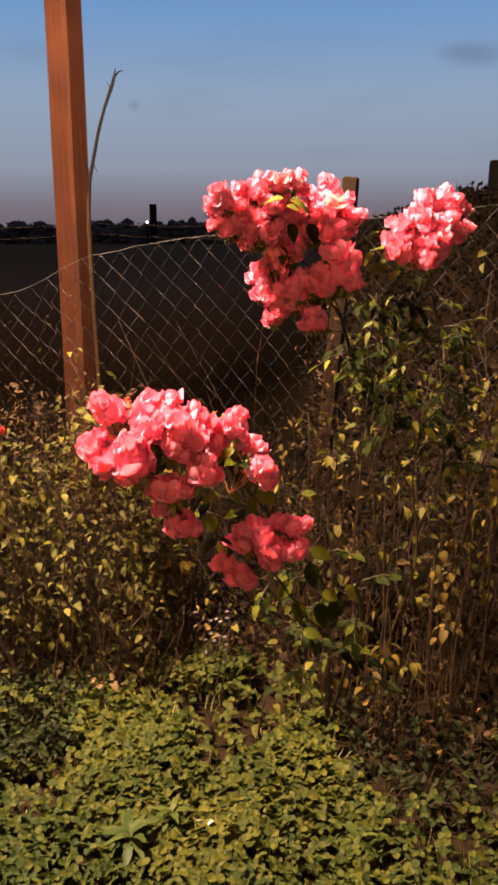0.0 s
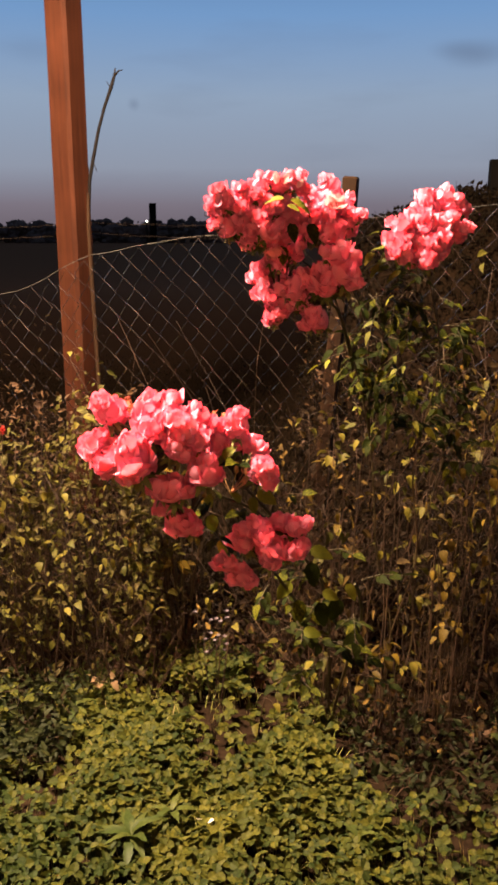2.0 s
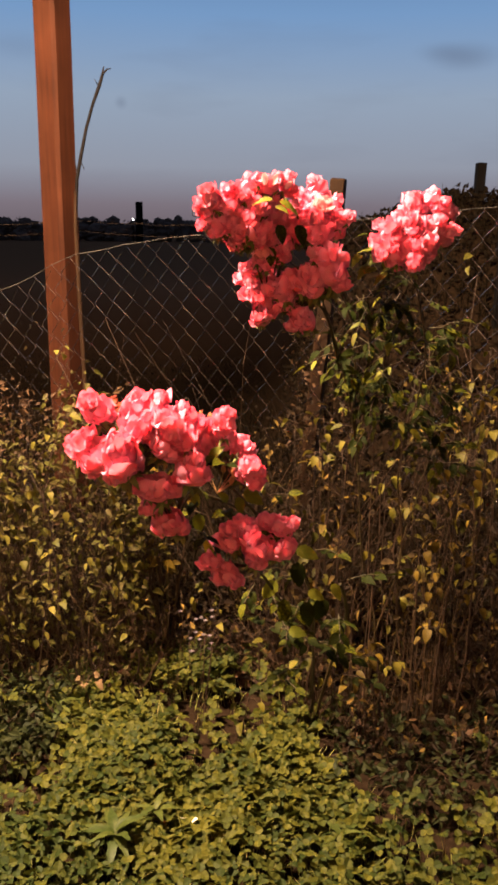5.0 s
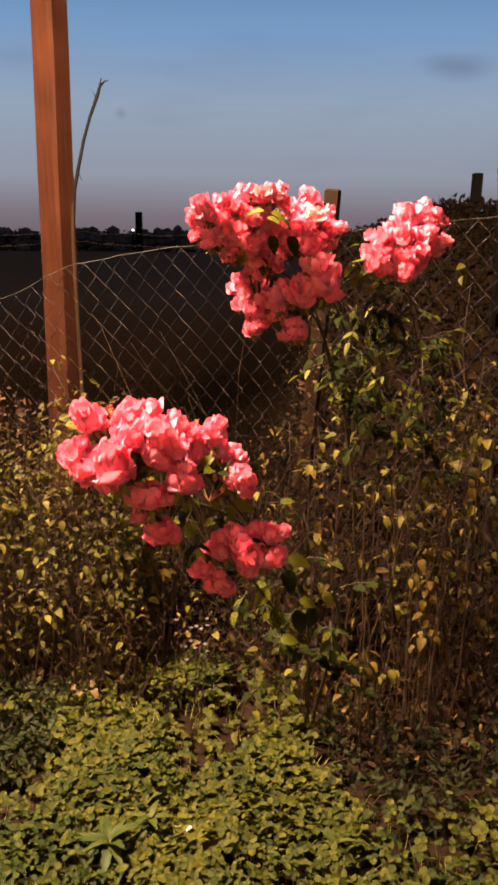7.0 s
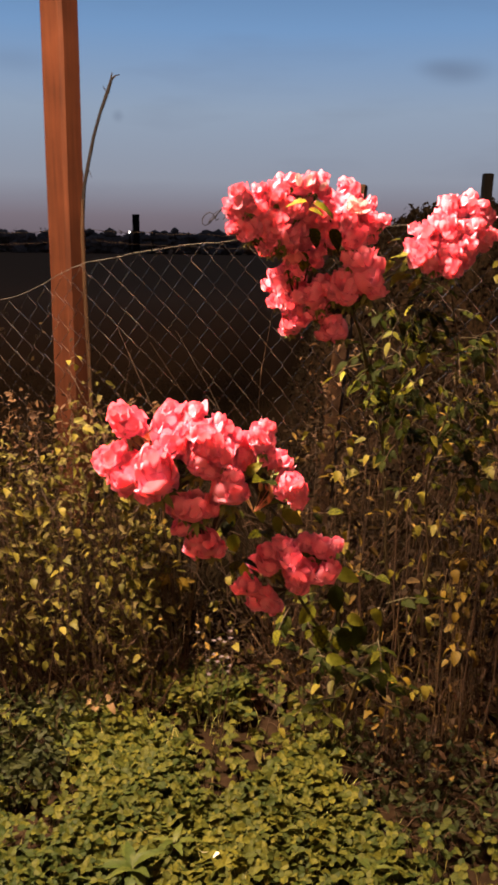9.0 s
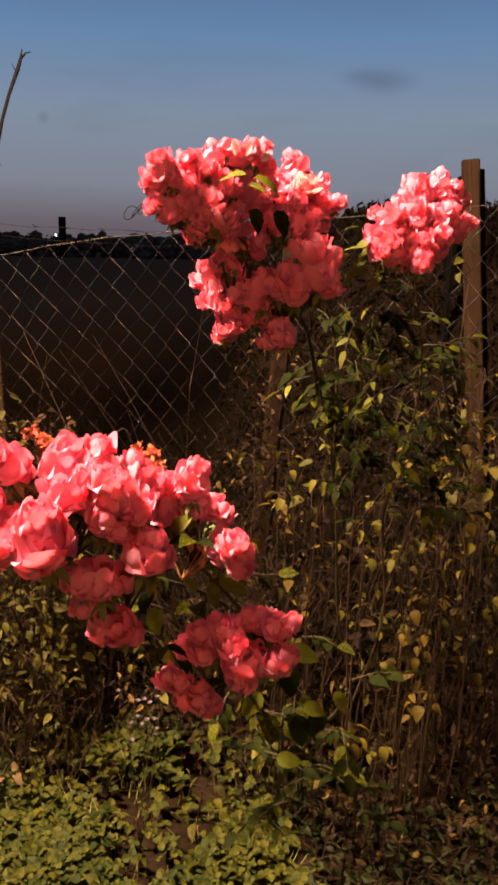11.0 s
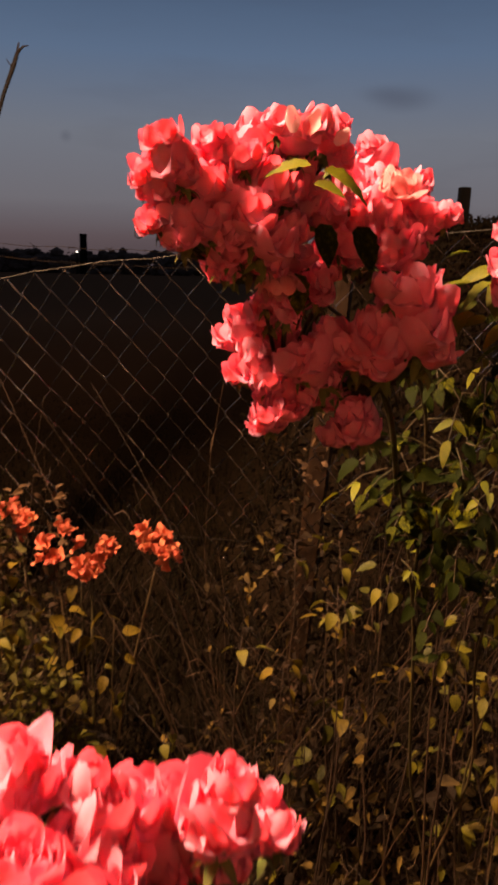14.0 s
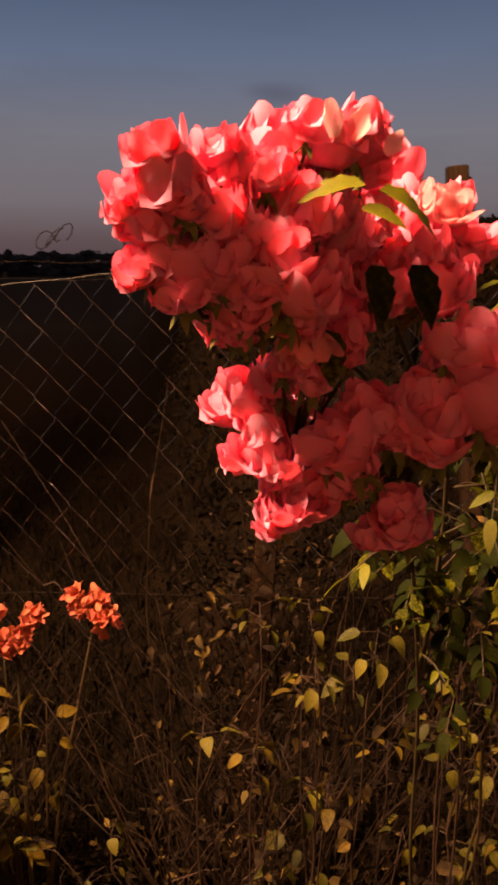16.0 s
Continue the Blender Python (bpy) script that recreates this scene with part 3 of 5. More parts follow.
tube(sh, [(-16.55, 139.05, -0.1), (-16.55, 139.05, 3.1)], 0.10, 6)
part("stand", sh.mesh("stand", M_DARKPOST), far_lamp)

# barbed strands of the field fence
sh = Shape()
tube(sh, [(-0.012, 0, -0.012), (0.002, 0.002, 0.0), (0.012, 0, 0.013)], 0.0013, 3)
tube(sh, [(0.012, 0.003, -0.011), (-0.002, 0.0, 0.0), (-0.012, 0.004, 0.012)], 0.0013, 3)
BARB = sh.mesh("barb", M_BARBED)
for z0, z1, sag in ((1.58, 1.64, 0.045), (1.53, 1.57, 0.05)):
    for a, b in (((-0.75, 4.57, z0), (1.377, 4.44, z1)), ((1.40, 4.45, z1), (1.93, 6.30, z1 + 0.06)), ((-3.4, 4.6, z0), (-0.75, 4.57, z0)), ((1.93, 6.30, z1 + 0.06), (1.96, 7.2, z1 + 0.12))):
        strand = thing("barbed_wire", a, "thin rusty barbed wire strung between fence posts", "wire", "barbed strands")
        sh = Shape()
        tube(sh, bend(a, b, 16, (0, 0, -sag), 0.005), 0.0014, 4)
        part("strand", sh.mesh("strand", M_BARBED), strand)
        for k in range(1, 14):
            p = Vector(a).lerp(Vector(b), k / 14) + Vector((0, 0, -sag * 4 * k / 14 * (1 - k / 14)))
            part("barb", BARB, strand, turned((RND.uniform(-1, 1), RND.uniform(-1, 1), RND.uniform(-1, 1)), p))
sh = Shape()
for k in range(3):
    c = Vector((-0.15 + 0.02 * k, 4.24, 1.63))
    tube(sh, [c + Vector((0.03 * math.cos(a * 0.7 + k) + 0.01 * k, 0.01 * math.sin(a), 0.03 * math.sin(a * 0.8 + k * 2) + 0.012 * k)) for a in range(9)], 0.002, 4)
tagged(new("dead_tendril", sh.mesh("dead_tendril", M_BARBED)), "curled dead tendril caught on the barbed wire", "plant")

# ---- chain-link fence ----
FENCE_A, FENCE_B = 3.03, -0.30
U = Vector((1, FENCE_B, 0)).normalized()


def on_fence(u, z, off=0.0):
    return Vector((u * U.x + off * U.y, FENCE_A + u * U.y - off * U.x, z))


def fence_top(u):
    return 1.525 + 0.10 * u - 0.10 * smooth(0.55, 0.9, -u) - 0.03 * smooth(0.2, 0.7, -u)


fence = thing("chain_link_fence", on_fence(0, 0), "galvanised chain-link fence with sagging top between wooden posts", "fence")
PITCH, STEP, ROWS_UP = 0.076, 0.046, 33


def slack(u, z):
    """How far the old mesh has slumped from its true weave."""
    return Vector((0.010 * noise.noise((u * 1.7, z * 1.5, 2)) + 0.10 * (1.5 - z) * smooth(0.5, -0.3, u), 0.016 * noise.noise((u * 1.4, z * 1.6, 6)), 0.012 * noise.noise((u * 2.1, z * 1.3, 9))))


for i in range(90):
    u, sh, rnd, pts = -2.1 + i * PITCH * 0.5, Shape(), random.Random(30 + i), []
    top = fence_top(u)
    for k in range(ROWS_UP + 1):
        side = 1 if (k + i) % 2 else -1
        z = max(0.03, top - k * STEP)
        g = slack(u, z)
        c = on_fence(u + g.x + side * (PITCH * 0.25 + 0.002) + rnd.uniform(-0.002, 0.002), z + g.z * smooth(0.0, 0.3, k * STEP) + rnd.uniform(-0.002, 0.002), 0.004 * side + g.y)
        pts += [c + Vector((0, 0, 0.003)) - U * 0.0015 * side, c - Vector((0, 0, 0.003)) - U * 0.0015 * side]
    tube(sh, pts, 0.0011, 5, False)
    part("link_wire", sh.mesh("link_wire", M_WIRE), fence)
for name, f, r in (("top_wire", lambda u: fence_top(u) + 0.004, 0.0014), ("tension_wire", lambda u: 0.858 + 0.02 * u, 0.0010), ("bottom_wire", lambda u: 0.06, 0.0022)):
    sh, rnd = Shape(), random.Random(5)
    tube(sh, [on_fence(-2.0 + 0.06 * k, f(-2.0 + 0.06 * k) + rnd.uniform(-0.002, 0.002)) for k in range(57)], r, 5)
    part(name, sh.mesh(name, M_TOPWIRE if name == "top_wire" else M_BARBED), fence)
fence_post("fence_post", (0.245, 3.005, -0.02), (0.372, 2.965, 1.70), 0.050, 0.055, M_MOSSPOST, -16, "brown weathered post leaning behind the chain-link", 0.0, 11)

# ---- ground cover ----


def scatter(n, rnd, x0, x1, y0, y1, keep=None):
    made = 0
    while made < n:
        x, y = rnd.uniform(x0, x1), rnd.uniform(y0, y1)
        if keep is None or rnd.random() < keep(x, y):
            made += 1
            yield x, y


def cover_density(x, y):
    d = 0.09 + 0.28 * smooth(2.1, 1.9, y) + 0.91 * smooth(-0.30, 0.12, noise.noise((x * 3.2, y * 3.2, 1.3)))
    d *= 1 - 0.9 * smooth(2.70, 2.92, y + 0.15 * noise.noise((x * 4, y * 4, 0)))
    # cover thinned to either side so dark soil stands in for shade
    d *= 1 - 0.85 * smooth(0.30, 0.45, x + 0.25 * (y - 2.0)) * smooth(1.90, 2.1, y)
    d *= 1 - 0.93 * smooth(0.48, 0.58, -x - 0.08 * noise.noise((x * 6, y * 6, 3))) * smooth(2.14, 2.24, y)
    d *= 1 - 0.84 * smooth(0.27, 0.38, x + 0.1 * noise.noise((x * 5, y * 5, 6)))
    edge = max(abs(x) / 1.9, (1.9 - y) / 1.45) + 0.25 * noise.noise((x * 2, y * 2, 11))
    d *= 1 - 0.97 * smooth(0.45, 0.95, edge)
    return d


def leaflet(sh, r, m, rnd):
    """A round, slightly folded leaflet with a thickness of curl."""
    verts, faces = [(0, 0, 0)], []
    for k in range(7):
        a = -2.6 + 5.2 * k / 6
        rr = r * (1 - 0.10 * abs(math.sin(a * 1.5))) * rnd.uniform(0.93, 1.07)
        verts.append((rr * math.sin(a), r * 0.95 - rr * math.cos(a) * -1.0, 0.28 * r * abs(math.sin(a)) - 0.1 * r * math.cos(a)))
    faces = [(0, k, k + 1) for k in range(1, 7)]
    sh.put(verts, faces, m)


sh, stems, rnd = Shape(), Shape(), random.Random(40)
for x, y in scatter(19500, rnd, -2.0, 2.0, 0.4, 2.98, cover_density):
    hump = 0.5 + 0.5 * noise.noise((x * 3.1, y * 3.1, 7))
    h = rnd.uniform(0.015, 0.06) + 0.13 * hump * hump
    foot, head = Vector((x, y, 0)), Vector((x + rnd.uniform(-0.02, 0.02), y + rnd.uniform(-0.02, 0.02), h))
    r = rnd.uniform(0.0060, 0.0130)
    tilt = Euler((rnd.uniform(-0.75, 0.75), rnd.uniform(-0.75, 0.75), rnd.uniform(0, 6.28))).to_matrix().to_4x4()
    for k in range(3 if rnd.random() < 0.75 else 4):
        leaflet(sh, r, Matrix.Translation(head) @ tilt @ Matrix.Rotation(2.09 * k + rnd.uniform(-0.2, 0.2), 4, "Z"), rnd)
    if rnd.random() < 0.35:
        tube(stems, [foot, foot.lerp(head, 0.6) + Vector((0.004, 0, 0)), head], 0.0008, 3, False)
tagged(new("ground_cover", sh.mesh("ground_cover", M_CLOVER, False)), "dense low carpet of small round green leaves", "ground cover", kind="stuff")
for x, y in scatter(3600, rnd, -2.0, 2.0, 0.4, 2.75, cover_density):
    h = rnd.uniform(0.03, 0.10)
    a = rnd.uniform(0, 6.28)
    d = Vector((math.cos(a), math.sin(a), 0))
    w = Vector((-d.y, d.x, 0)) * rnd.uniform(0.001, 0.0022)
    p0, p1, p2 = Vector((x, y, 0)), Vector((x, y, h * 0.6)) + d * h * 0.2, Vector((x, y, h * 0.95)) + d * h * 0.6
    stems.add([tuple(p0 - w), tuple(p0 + w), tuple(p1 + w * 0.8), tuple(p1 - w * 0.8), tuple(p2)], [(0, 1, 2, 3), (3, 2, 4)])
tagged(new("grass", stems.mesh("grass", M_GRASS, False)), "thin grass blades and stalks among the ground cover", "grass", kind="stuff")
# fallen pale petals
for x, y, a in ((-0.078, 1.879, 0.3), (-0.046, 1.875, 1.4)):
    sh = Shape()
    petal(sh, RND, Euler((-1.2, 0.1, a)).to_matrix().to_4x4(), 0.020, 0.020, 0.9, 1.3, 0.3, 0.06, 4, 4)
    ob = new("fallen_petal", sh.mesh("fallen_petal", M_WHITEPETAL))
    ob.location = (x, y, 0.108)
    tagged(ob, "pale fallen petal lying on the green carpet", "petal", "fallen petals")

# ---- withered undergrowth at the foot of the fence ----


def undergrowth(name, label, seed, n_stalk, n_leaf, x0, x1, y0, y1, height, leaf_mat, size):
    """Thin dry stalks, bent and forked, and many small hanging leaves; height(x, y) is the mass's top."""
    rnd, st, lf = random.Random(seed), Shape(), Shape()
    for x, y in scatter(n_stalk, rnd, x0, x1, y0, y1):
        h = height(x, y) * rnd.uniform(0.35, 1.0)
        lean = Vector((rnd.uniform(-0.55, 0.55), rnd.uniform(-0.4, 0.25), 0)) * h
        pts = bend((x, y, 0), Vector((x, y, h)) + lean, 5, (rnd.uniform(-0.10, 0.10), rnd.uniform(-0.06, 0.06), rnd.uniform(-0.02, 0.06)), 0.016, rnd)
        r = rnd.uniform(0.0010, 0.0028)
        tube(st, pts, [r, r, r * 0.85, r * 0.7, r * 0.5, r * 0.3], 4, False)
        for k in range(rnd.randint(0, 3)):
            b = pts[rnd.randint(1, 4)]
            e = b + Vector((rnd.uniform(-0.09, 0.09), rnd.uniform(-0.09, 0.05), rnd.uniform(-0.04, 0.09)))
            tube(st, bend(b, e, 3, (0, 0, rnd.uniform(-0.02, 0.02)), 0.006, rnd), [r * 0.7, r * 0.6, r * 0.4, r * 0.2], 3, False)
    for x, y in scatter(n_leaf, rnd, x0, x1, y0, y1):
        z = height(x, y) * rnd.uniform(0.05, 1.0) ** 0.8
        ln = rnd.uniform(*size)
        m = Matrix.Translation((x, y, z)) @ Euler((rnd.uniform(-1.3, 1.0), rnd.uniform(-1, 1), rnd.uniform(0, 6.28))).to_matrix().to_4x4()
        leaf_shape(lf, ln, ln * rnd.uniform(0.35, 0.6), rnd.uniform(0.1, 0.7), rnd.uniform(0, 0.6), 4, m, 0.0, rnd)
    ob = new(name, st.mesh(name, M_STALK, False))
    tagged(ob, label, "undergrowth", kind="stuff")
    leaves = part("leaf_mass", lf.mesh("leaf_mass", leaf_mat, False), ob)
    tagged(leaves, kind="stuff")
    return ob


def left_top(x, y):
    return (1.18 - 0.60 * smooth(-0.42, -0.05, x)) * (0.75 + 0.35 * noise.noise((x * 5, y * 5, 2))) * (0.6 + 0.4 * smooth(2.55, 2.75, y))


def right_top(x, y):
    return (0.75 + 0.60 * smooth(0.25, 0.75, x)) * (0.8 + 0.35 * noise.noise((x * 5, y * 5, 5))) * (0.55 + 0.45 * smooth(2.35, 2.6, y))


def low_top(x, y):
    return 0.34 + 0.14 * noise.noise((x * 6, y * 6, 8))


undergrowth("dry_undergrowth", "tangle of dry brown stalks with small yellowing leaves", 50, 220, 3900, -1.35, -0.26, 2.60, 3.02, left_top, M_BRUSHLEAF, (0.014, 0.040))
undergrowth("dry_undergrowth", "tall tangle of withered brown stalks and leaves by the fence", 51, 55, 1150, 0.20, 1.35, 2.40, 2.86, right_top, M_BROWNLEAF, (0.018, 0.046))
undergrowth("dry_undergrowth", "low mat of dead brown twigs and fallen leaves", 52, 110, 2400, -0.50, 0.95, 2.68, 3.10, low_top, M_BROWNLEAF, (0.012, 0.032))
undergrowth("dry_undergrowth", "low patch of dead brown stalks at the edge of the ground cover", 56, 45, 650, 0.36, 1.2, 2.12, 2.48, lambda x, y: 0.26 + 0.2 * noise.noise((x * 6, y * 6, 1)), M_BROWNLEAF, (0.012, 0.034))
undergrowth("dry_undergrowth", "mass of reddish brown leaves against the fence", 57, 160, 2000, -1.15, -0.26, 2.90, 3.12, lambda x, y: 0.98 + 0.12 * noise.noise((x * 6, y * 6, 4)), M_RUSTLEAF, (0.014, 0.034))
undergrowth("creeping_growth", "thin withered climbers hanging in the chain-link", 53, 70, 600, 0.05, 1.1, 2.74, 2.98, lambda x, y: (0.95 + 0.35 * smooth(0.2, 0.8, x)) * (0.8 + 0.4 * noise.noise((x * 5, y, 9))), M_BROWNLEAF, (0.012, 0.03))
undergrowth("creeping_growth", "withered climber twined round the leaning brown post", 55, 50, 280, 0.18, 0.42, 2.84, 2.93, lambda x, y: 1.30 + 0.2 * noise.noise((x * 9, y, 3)), M_RUSTLEAF, (0.010, 0.026))
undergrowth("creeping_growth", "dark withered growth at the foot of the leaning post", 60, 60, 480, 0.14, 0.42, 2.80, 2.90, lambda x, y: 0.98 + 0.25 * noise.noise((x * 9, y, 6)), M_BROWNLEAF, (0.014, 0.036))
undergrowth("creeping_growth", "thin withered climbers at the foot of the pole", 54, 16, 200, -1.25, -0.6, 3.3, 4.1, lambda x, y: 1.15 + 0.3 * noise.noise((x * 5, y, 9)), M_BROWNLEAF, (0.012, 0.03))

# two patches of near-black leaves, put where shade lies on the ground
undergrowth("dark_ground_cover", "low leaves coloured near-black to paint a shaded patch beside the carpet", 58, 60, 1500, -1.00, -0.50, 2.16, 2.62, lambda x, y: 0.12 + 0.06 * noise.noise((x * 7, y * 7, 2)), M_SHADELEAF, (0.018, 0.042))
undergrowth("dark_ground_cover", "low leaves coloured near-black to paint the shade between carpet and dry stalks", 59, 50, 1000, 0.32, 1.05, 1.95, 2.50, lambda x, y: 0.10 + 0.06 * noise.noise((x * 7, y * 7, 5)), M_SHADELEAF, (0.018, 0.040))


# curled leaves lying under the bushes
lf, rnd = Shape(), random.Random(63)
for x, y in scatter(1500, rnd, -0.6, 1.15, 2.30, 3.05):
    if y < 2.66 and (x < 0.40 or rnd.random() < 0.7):
        continue
    ln = rnd.uniform(0.025, 0.055)
    m = Matrix.Translation((x, y, rnd.uniform(0.01, 0.09))) @ Euler((rnd.uniform(-0.7, 0.7), rnd.uniform(-0.7, 0.7), rnd.uniform(0, 6.28))).to_matrix().to_4x4()
    leaf_shape(lf, ln, ln * rnd.uniform(0.45, 0.75), rnd.uniform(-0.6, 0.8), rnd.uniform(-0.5, 0.6), 5, m, 0.0, rnd)
tagged(new("leaf_litter", lf.mesh("leaf_litter", M_RUSTLEAF, False)), "curled rust-brown fallen leaves on the soil under the bushes", "leaf litter", kind="stuff")


def weed(place, height, seed, leaves, size, label, lean=(0, 0), kinds=None):
    """A single stalk with stalked leaves that hang from it."""
    rnd = random.Random(seed)
    p = Vector((*place, 0))
    ob = thing("weed", p, label, "weed", "weeds along the fence")
    pts = bend(p, p + Vector((lean[0], lean[1], height)), 8, (rnd.uniform(-0.14, 0.14), rnd.uniform(-0.05, 0.05), 0), 0.018, rnd)
    sh = Shape()
    tube(sh, pts, [0.0024, 0.003, 0.0028, 0.0026, 0.0024, 0.002, 0.0017, 0.0014, 0.001], 5)
    for k in range(leaves):
        at = pts[min(8, max(2, 8 - int(k * 6 / leaves)))] + Vector((0, 0, rnd.uniform(-0.03, 0.02)))
        a = rnd.uniform(0, 6.28)
        tip = at + Vector((math.cos(a), math.sin(a), rnd.uniform(-0.2, 0.8))) * rnd.uniform(0.015, 0.06)
        tube(sh, [at, at.lerp(tip, 0.5) + Vector((0, 0, 0.006)), tip], [0.0012, 0.001, 0.0008], 4, False)
        ln = rnd.uniform(*size)
        m = Matrix.Translation(tip) @ Matrix.Rotation(a - 1.57, 4, "Z") @ Matrix.Rotation(rnd.uniform(-1.2, 0.25), 4, "X") @ Matrix.Rotation(rnd.uniform(-0.6, 0.6), 4, "Y") @ Matrix.Diagonal((ln, ln, ln, 1))
        part("leaf", (kinds or WEED_LEAVES)[rnd.randint(0, 3)], ob, m)
    part("stalk", sh.mesh("stalk", M_STALK), ob)
    return ob


rnd = random.Random(60)
for k in range(26):
    x = -1.0 + 0.86 * k / 25 + rnd.uniform(-0.04, 0.04)
    y = rnd.uniform(2.62, 2.90)
    weed((x, y), left_top(x, y) * rnd.uniform(0.75, 1.12), 100 + k, rnd.randint(16, 24), (0.018, 0.038), "withering weed with yellow-green leaves on a brown stalk", (rnd.uniform(-0.1, 0.1), rnd.uniform(-0.1, 0.05)))
for k in range(26):
    x = 0.20 + 0.85 * k / 25 + rnd.uniform(-0.04, 0.04)
    y = rnd.uniform(2.42, 2.76)
    if 0.36 < x < 0.60:
        continue
    weed((x, y), right_top(x, y) * rnd.uniform(0.75, 1.12), 200 + k, rnd.randint(7, 12), (0.024, 0.046), "tall drying weed with hanging olive and yellow leaves", (rnd.uniform(-0.08, 0.08), rnd.uniform(-0.1, 0.05)), OLIVE_LEAVES)
rnd = random.Random(61)
for k in range(12):
    x = 0.60 + 0.42 * k / 11 + rnd.uniform(-0.03, 0.03)
    weed((x, rnd.uniform(2.40, 2.56)), rnd.uniform(0.98, 1.20), 400 + k, rnd.randint(24, 32), (0.018, 0.036), "tall drying weed thick with ochre and gold leaves", (rnd.uniform(-0.06, 0.06), rnd.uniform(-0.08, 0.04)), GOLD_LEAVES if k % 3 else OLIVE_LEAVES)


def tuft(top, seed, leaves, size, kinds, label):
    """A thin bent stalk that carries its last leaves in a tuft at the top."""
    rnd = random.Random(seed)
    top = Vector(top)
    p = Vector((top.x + rnd.uniform(-0.05, 0.05), top.y + rnd.uniform(0.0, 0.06), 0))
    ob = thing("weed", p, label, "weed", "weeds along the fence")
    sh = Shape()
    tube(sh, bend(p, top, 7, (rnd.uniform(-0.03, 0.03), 0, 0), 0.008, rnd), [0.003, 0.0028, 0.0026, 0.0024, 0.002, 0.0018, 0.0015, 0.001], 5)
    for k in range(leaves):
        a = 6.28 * k / leaves + rnd.uniform(-0.4, 0.4)
        at = top + Vector((0, 0, -rnd.uniform(0, 0.06)))
        tip = at + Vector((math.cos(a), math.sin(a) - 0.2, rnd.uniform(-0.3, 0.5))) * rnd.uniform(0.012, 0.035)
        tube(sh, [at, tip], [0.001, 0.0007], 3, False)
        ln = rnd.uniform(*size)
        m = Matrix.Translation(tip) @ Matrix.Rotation(a - 1.57, 4, "Z") @ Matrix.Rotation(rnd.uniform(-1.0, 0.1), 4, "X") @ Matrix.Rotation(rnd.uniform(-0.5, 0.5), 4, "Y") @ Matrix.Diagonal((ln, ln, ln, 1))
        part("leaf", kinds[rnd.randint(0, len(kinds) - 1)], ob, m)
    part("stalk", sh.mesh("stalk", M_STALK), ob)


OCHRE, LIME = "drying weed with a tuft of golden ochre leaves", "weed with a tuft of bright yellow-green leaves"
for k, (top, leaves, kinds, label) in enumerate((
        ((0.28, 2.55, 0.885), 4, GOLD_LEAVES, OCHRE), ((0.20, 2.55, 0.758), 6, GOLD_LEAVES, OCHRE), ((0.416, 2.50, 0.77), 4, GOLD_LEAVES, OCHRE), ((0.316, 2.50, 0.707), 3, GOLD_LEAVES, OCHRE),
        ((0.406, 2.30, 1.085), 5, YOUNG_LEAVES, LIME), ((0.46, 2.28, 0.98), 4, YOUNG_LEAVES, LIME), ((0.22, 2.60, 0.99), 5, WEED_LEAVES, OCHRE), ((0.31, 2.62, 0.98), 5, WEED_LEAVES, OCHRE),
        ((0.36, 2.52, 0.90), 4, OLIVE_LEAVES, OCHRE), ((0.12, 2.58, 0.80), 4, WEED_LEAVES, OCHRE), ((0.60, 2.42, 0.58), 3, GOLD_LEAVES, OCHRE), ((0.44, 2.48, 0.62), 3, OLIVE_LEAVES, OCHRE),
        ((0.70, 2.36, 1.10), 9, GOLD_LEAVES, OCHRE), ((0.76, 2.38, 1.04), 9, WEED_LEAVES, OCHRE), 
        ((0.38, 2.46, 0.99), 7, WEED_LEAVES, OCHRE), ((0.29, 2.50, 0.93), 7, WEED_LEAVES, OCHRE), ((0.47, 2.42, 0.86), 7, OLIVE_LEAVES, OCHRE), ((0.55, 2.40, 0.80), 6, WEED_LEAVES, OCHRE),
        ((0.42, 2.24, 0.42), 9, GOLD_LEAVES, OCHRE), ((0.49, 2.26, 0.36), 9, WEED_LEAVES, OCHRE), ((0.37, 2.22, 0.34), 8, GOLD_LEAVES, OCHRE), ((0.60, 2.28, 0.46), 7, GOLD_LEAVES, OCHRE))):
    tuft(top, 500 + k, leaves, (0.022, 0.040), kinds, label)



def rosette(place, seed, leaves, size):
    """A flat rosette of toothed lance leaves."""
    rnd = random.Random(seed)
    ob = thing("broad_leaf_weed", (place[0], place[1], 0), "green rosette weed growing through the ground cover", "weed", "rosette weeds")
    for k in range(leaves):
        sh = Shape()
        ln = rnd.uniform(*size)
        leaf_shape(sh, ln, ln * rnd.uniform(0.26, 0.36), 0.3, rnd.uniform(0.3, 0.9), 8, None, 0.12, rnd)
        m = Matrix.Translation((place[0], place[1], 0.07 + rnd.uniform(0, 0.02))) @ Matrix.Rotation(6.28 * k / leaves + rnd.uniform(-0.3, 0.3), 4, "Z") @ Matrix.Rotation(rnd.uniform(0.3, 1.0), 4, "X")
        part("leaf", sh.mesh("leaf", M_ROSETTE), ob, m)
    sh = Shape()
    tube(sh, [(place[0], place[1], -0.01), (place[0], place[1], 0.08)], [0.005, 0.003], 5)
    part("root_neck", sh.mesh("root_neck", M_STALK), ob)


for k, (x, y, n, size) in enumerate(((-0.248, 1.854, 11, (0.06, 0.095)), (-0.158, 1.95, 5, (0.05, 0.07)), (-0.417, 1.78, 6, (0.05, 0.075)), (0.10, 2.20, 5, (0.04, 0.06)), (-0.505, 2.45, 6, (0.05, 0.07)), (0.31, 1.84, 6, (0.05, 0.07)))):
    rosette((x, y), 600 + k, n, size)


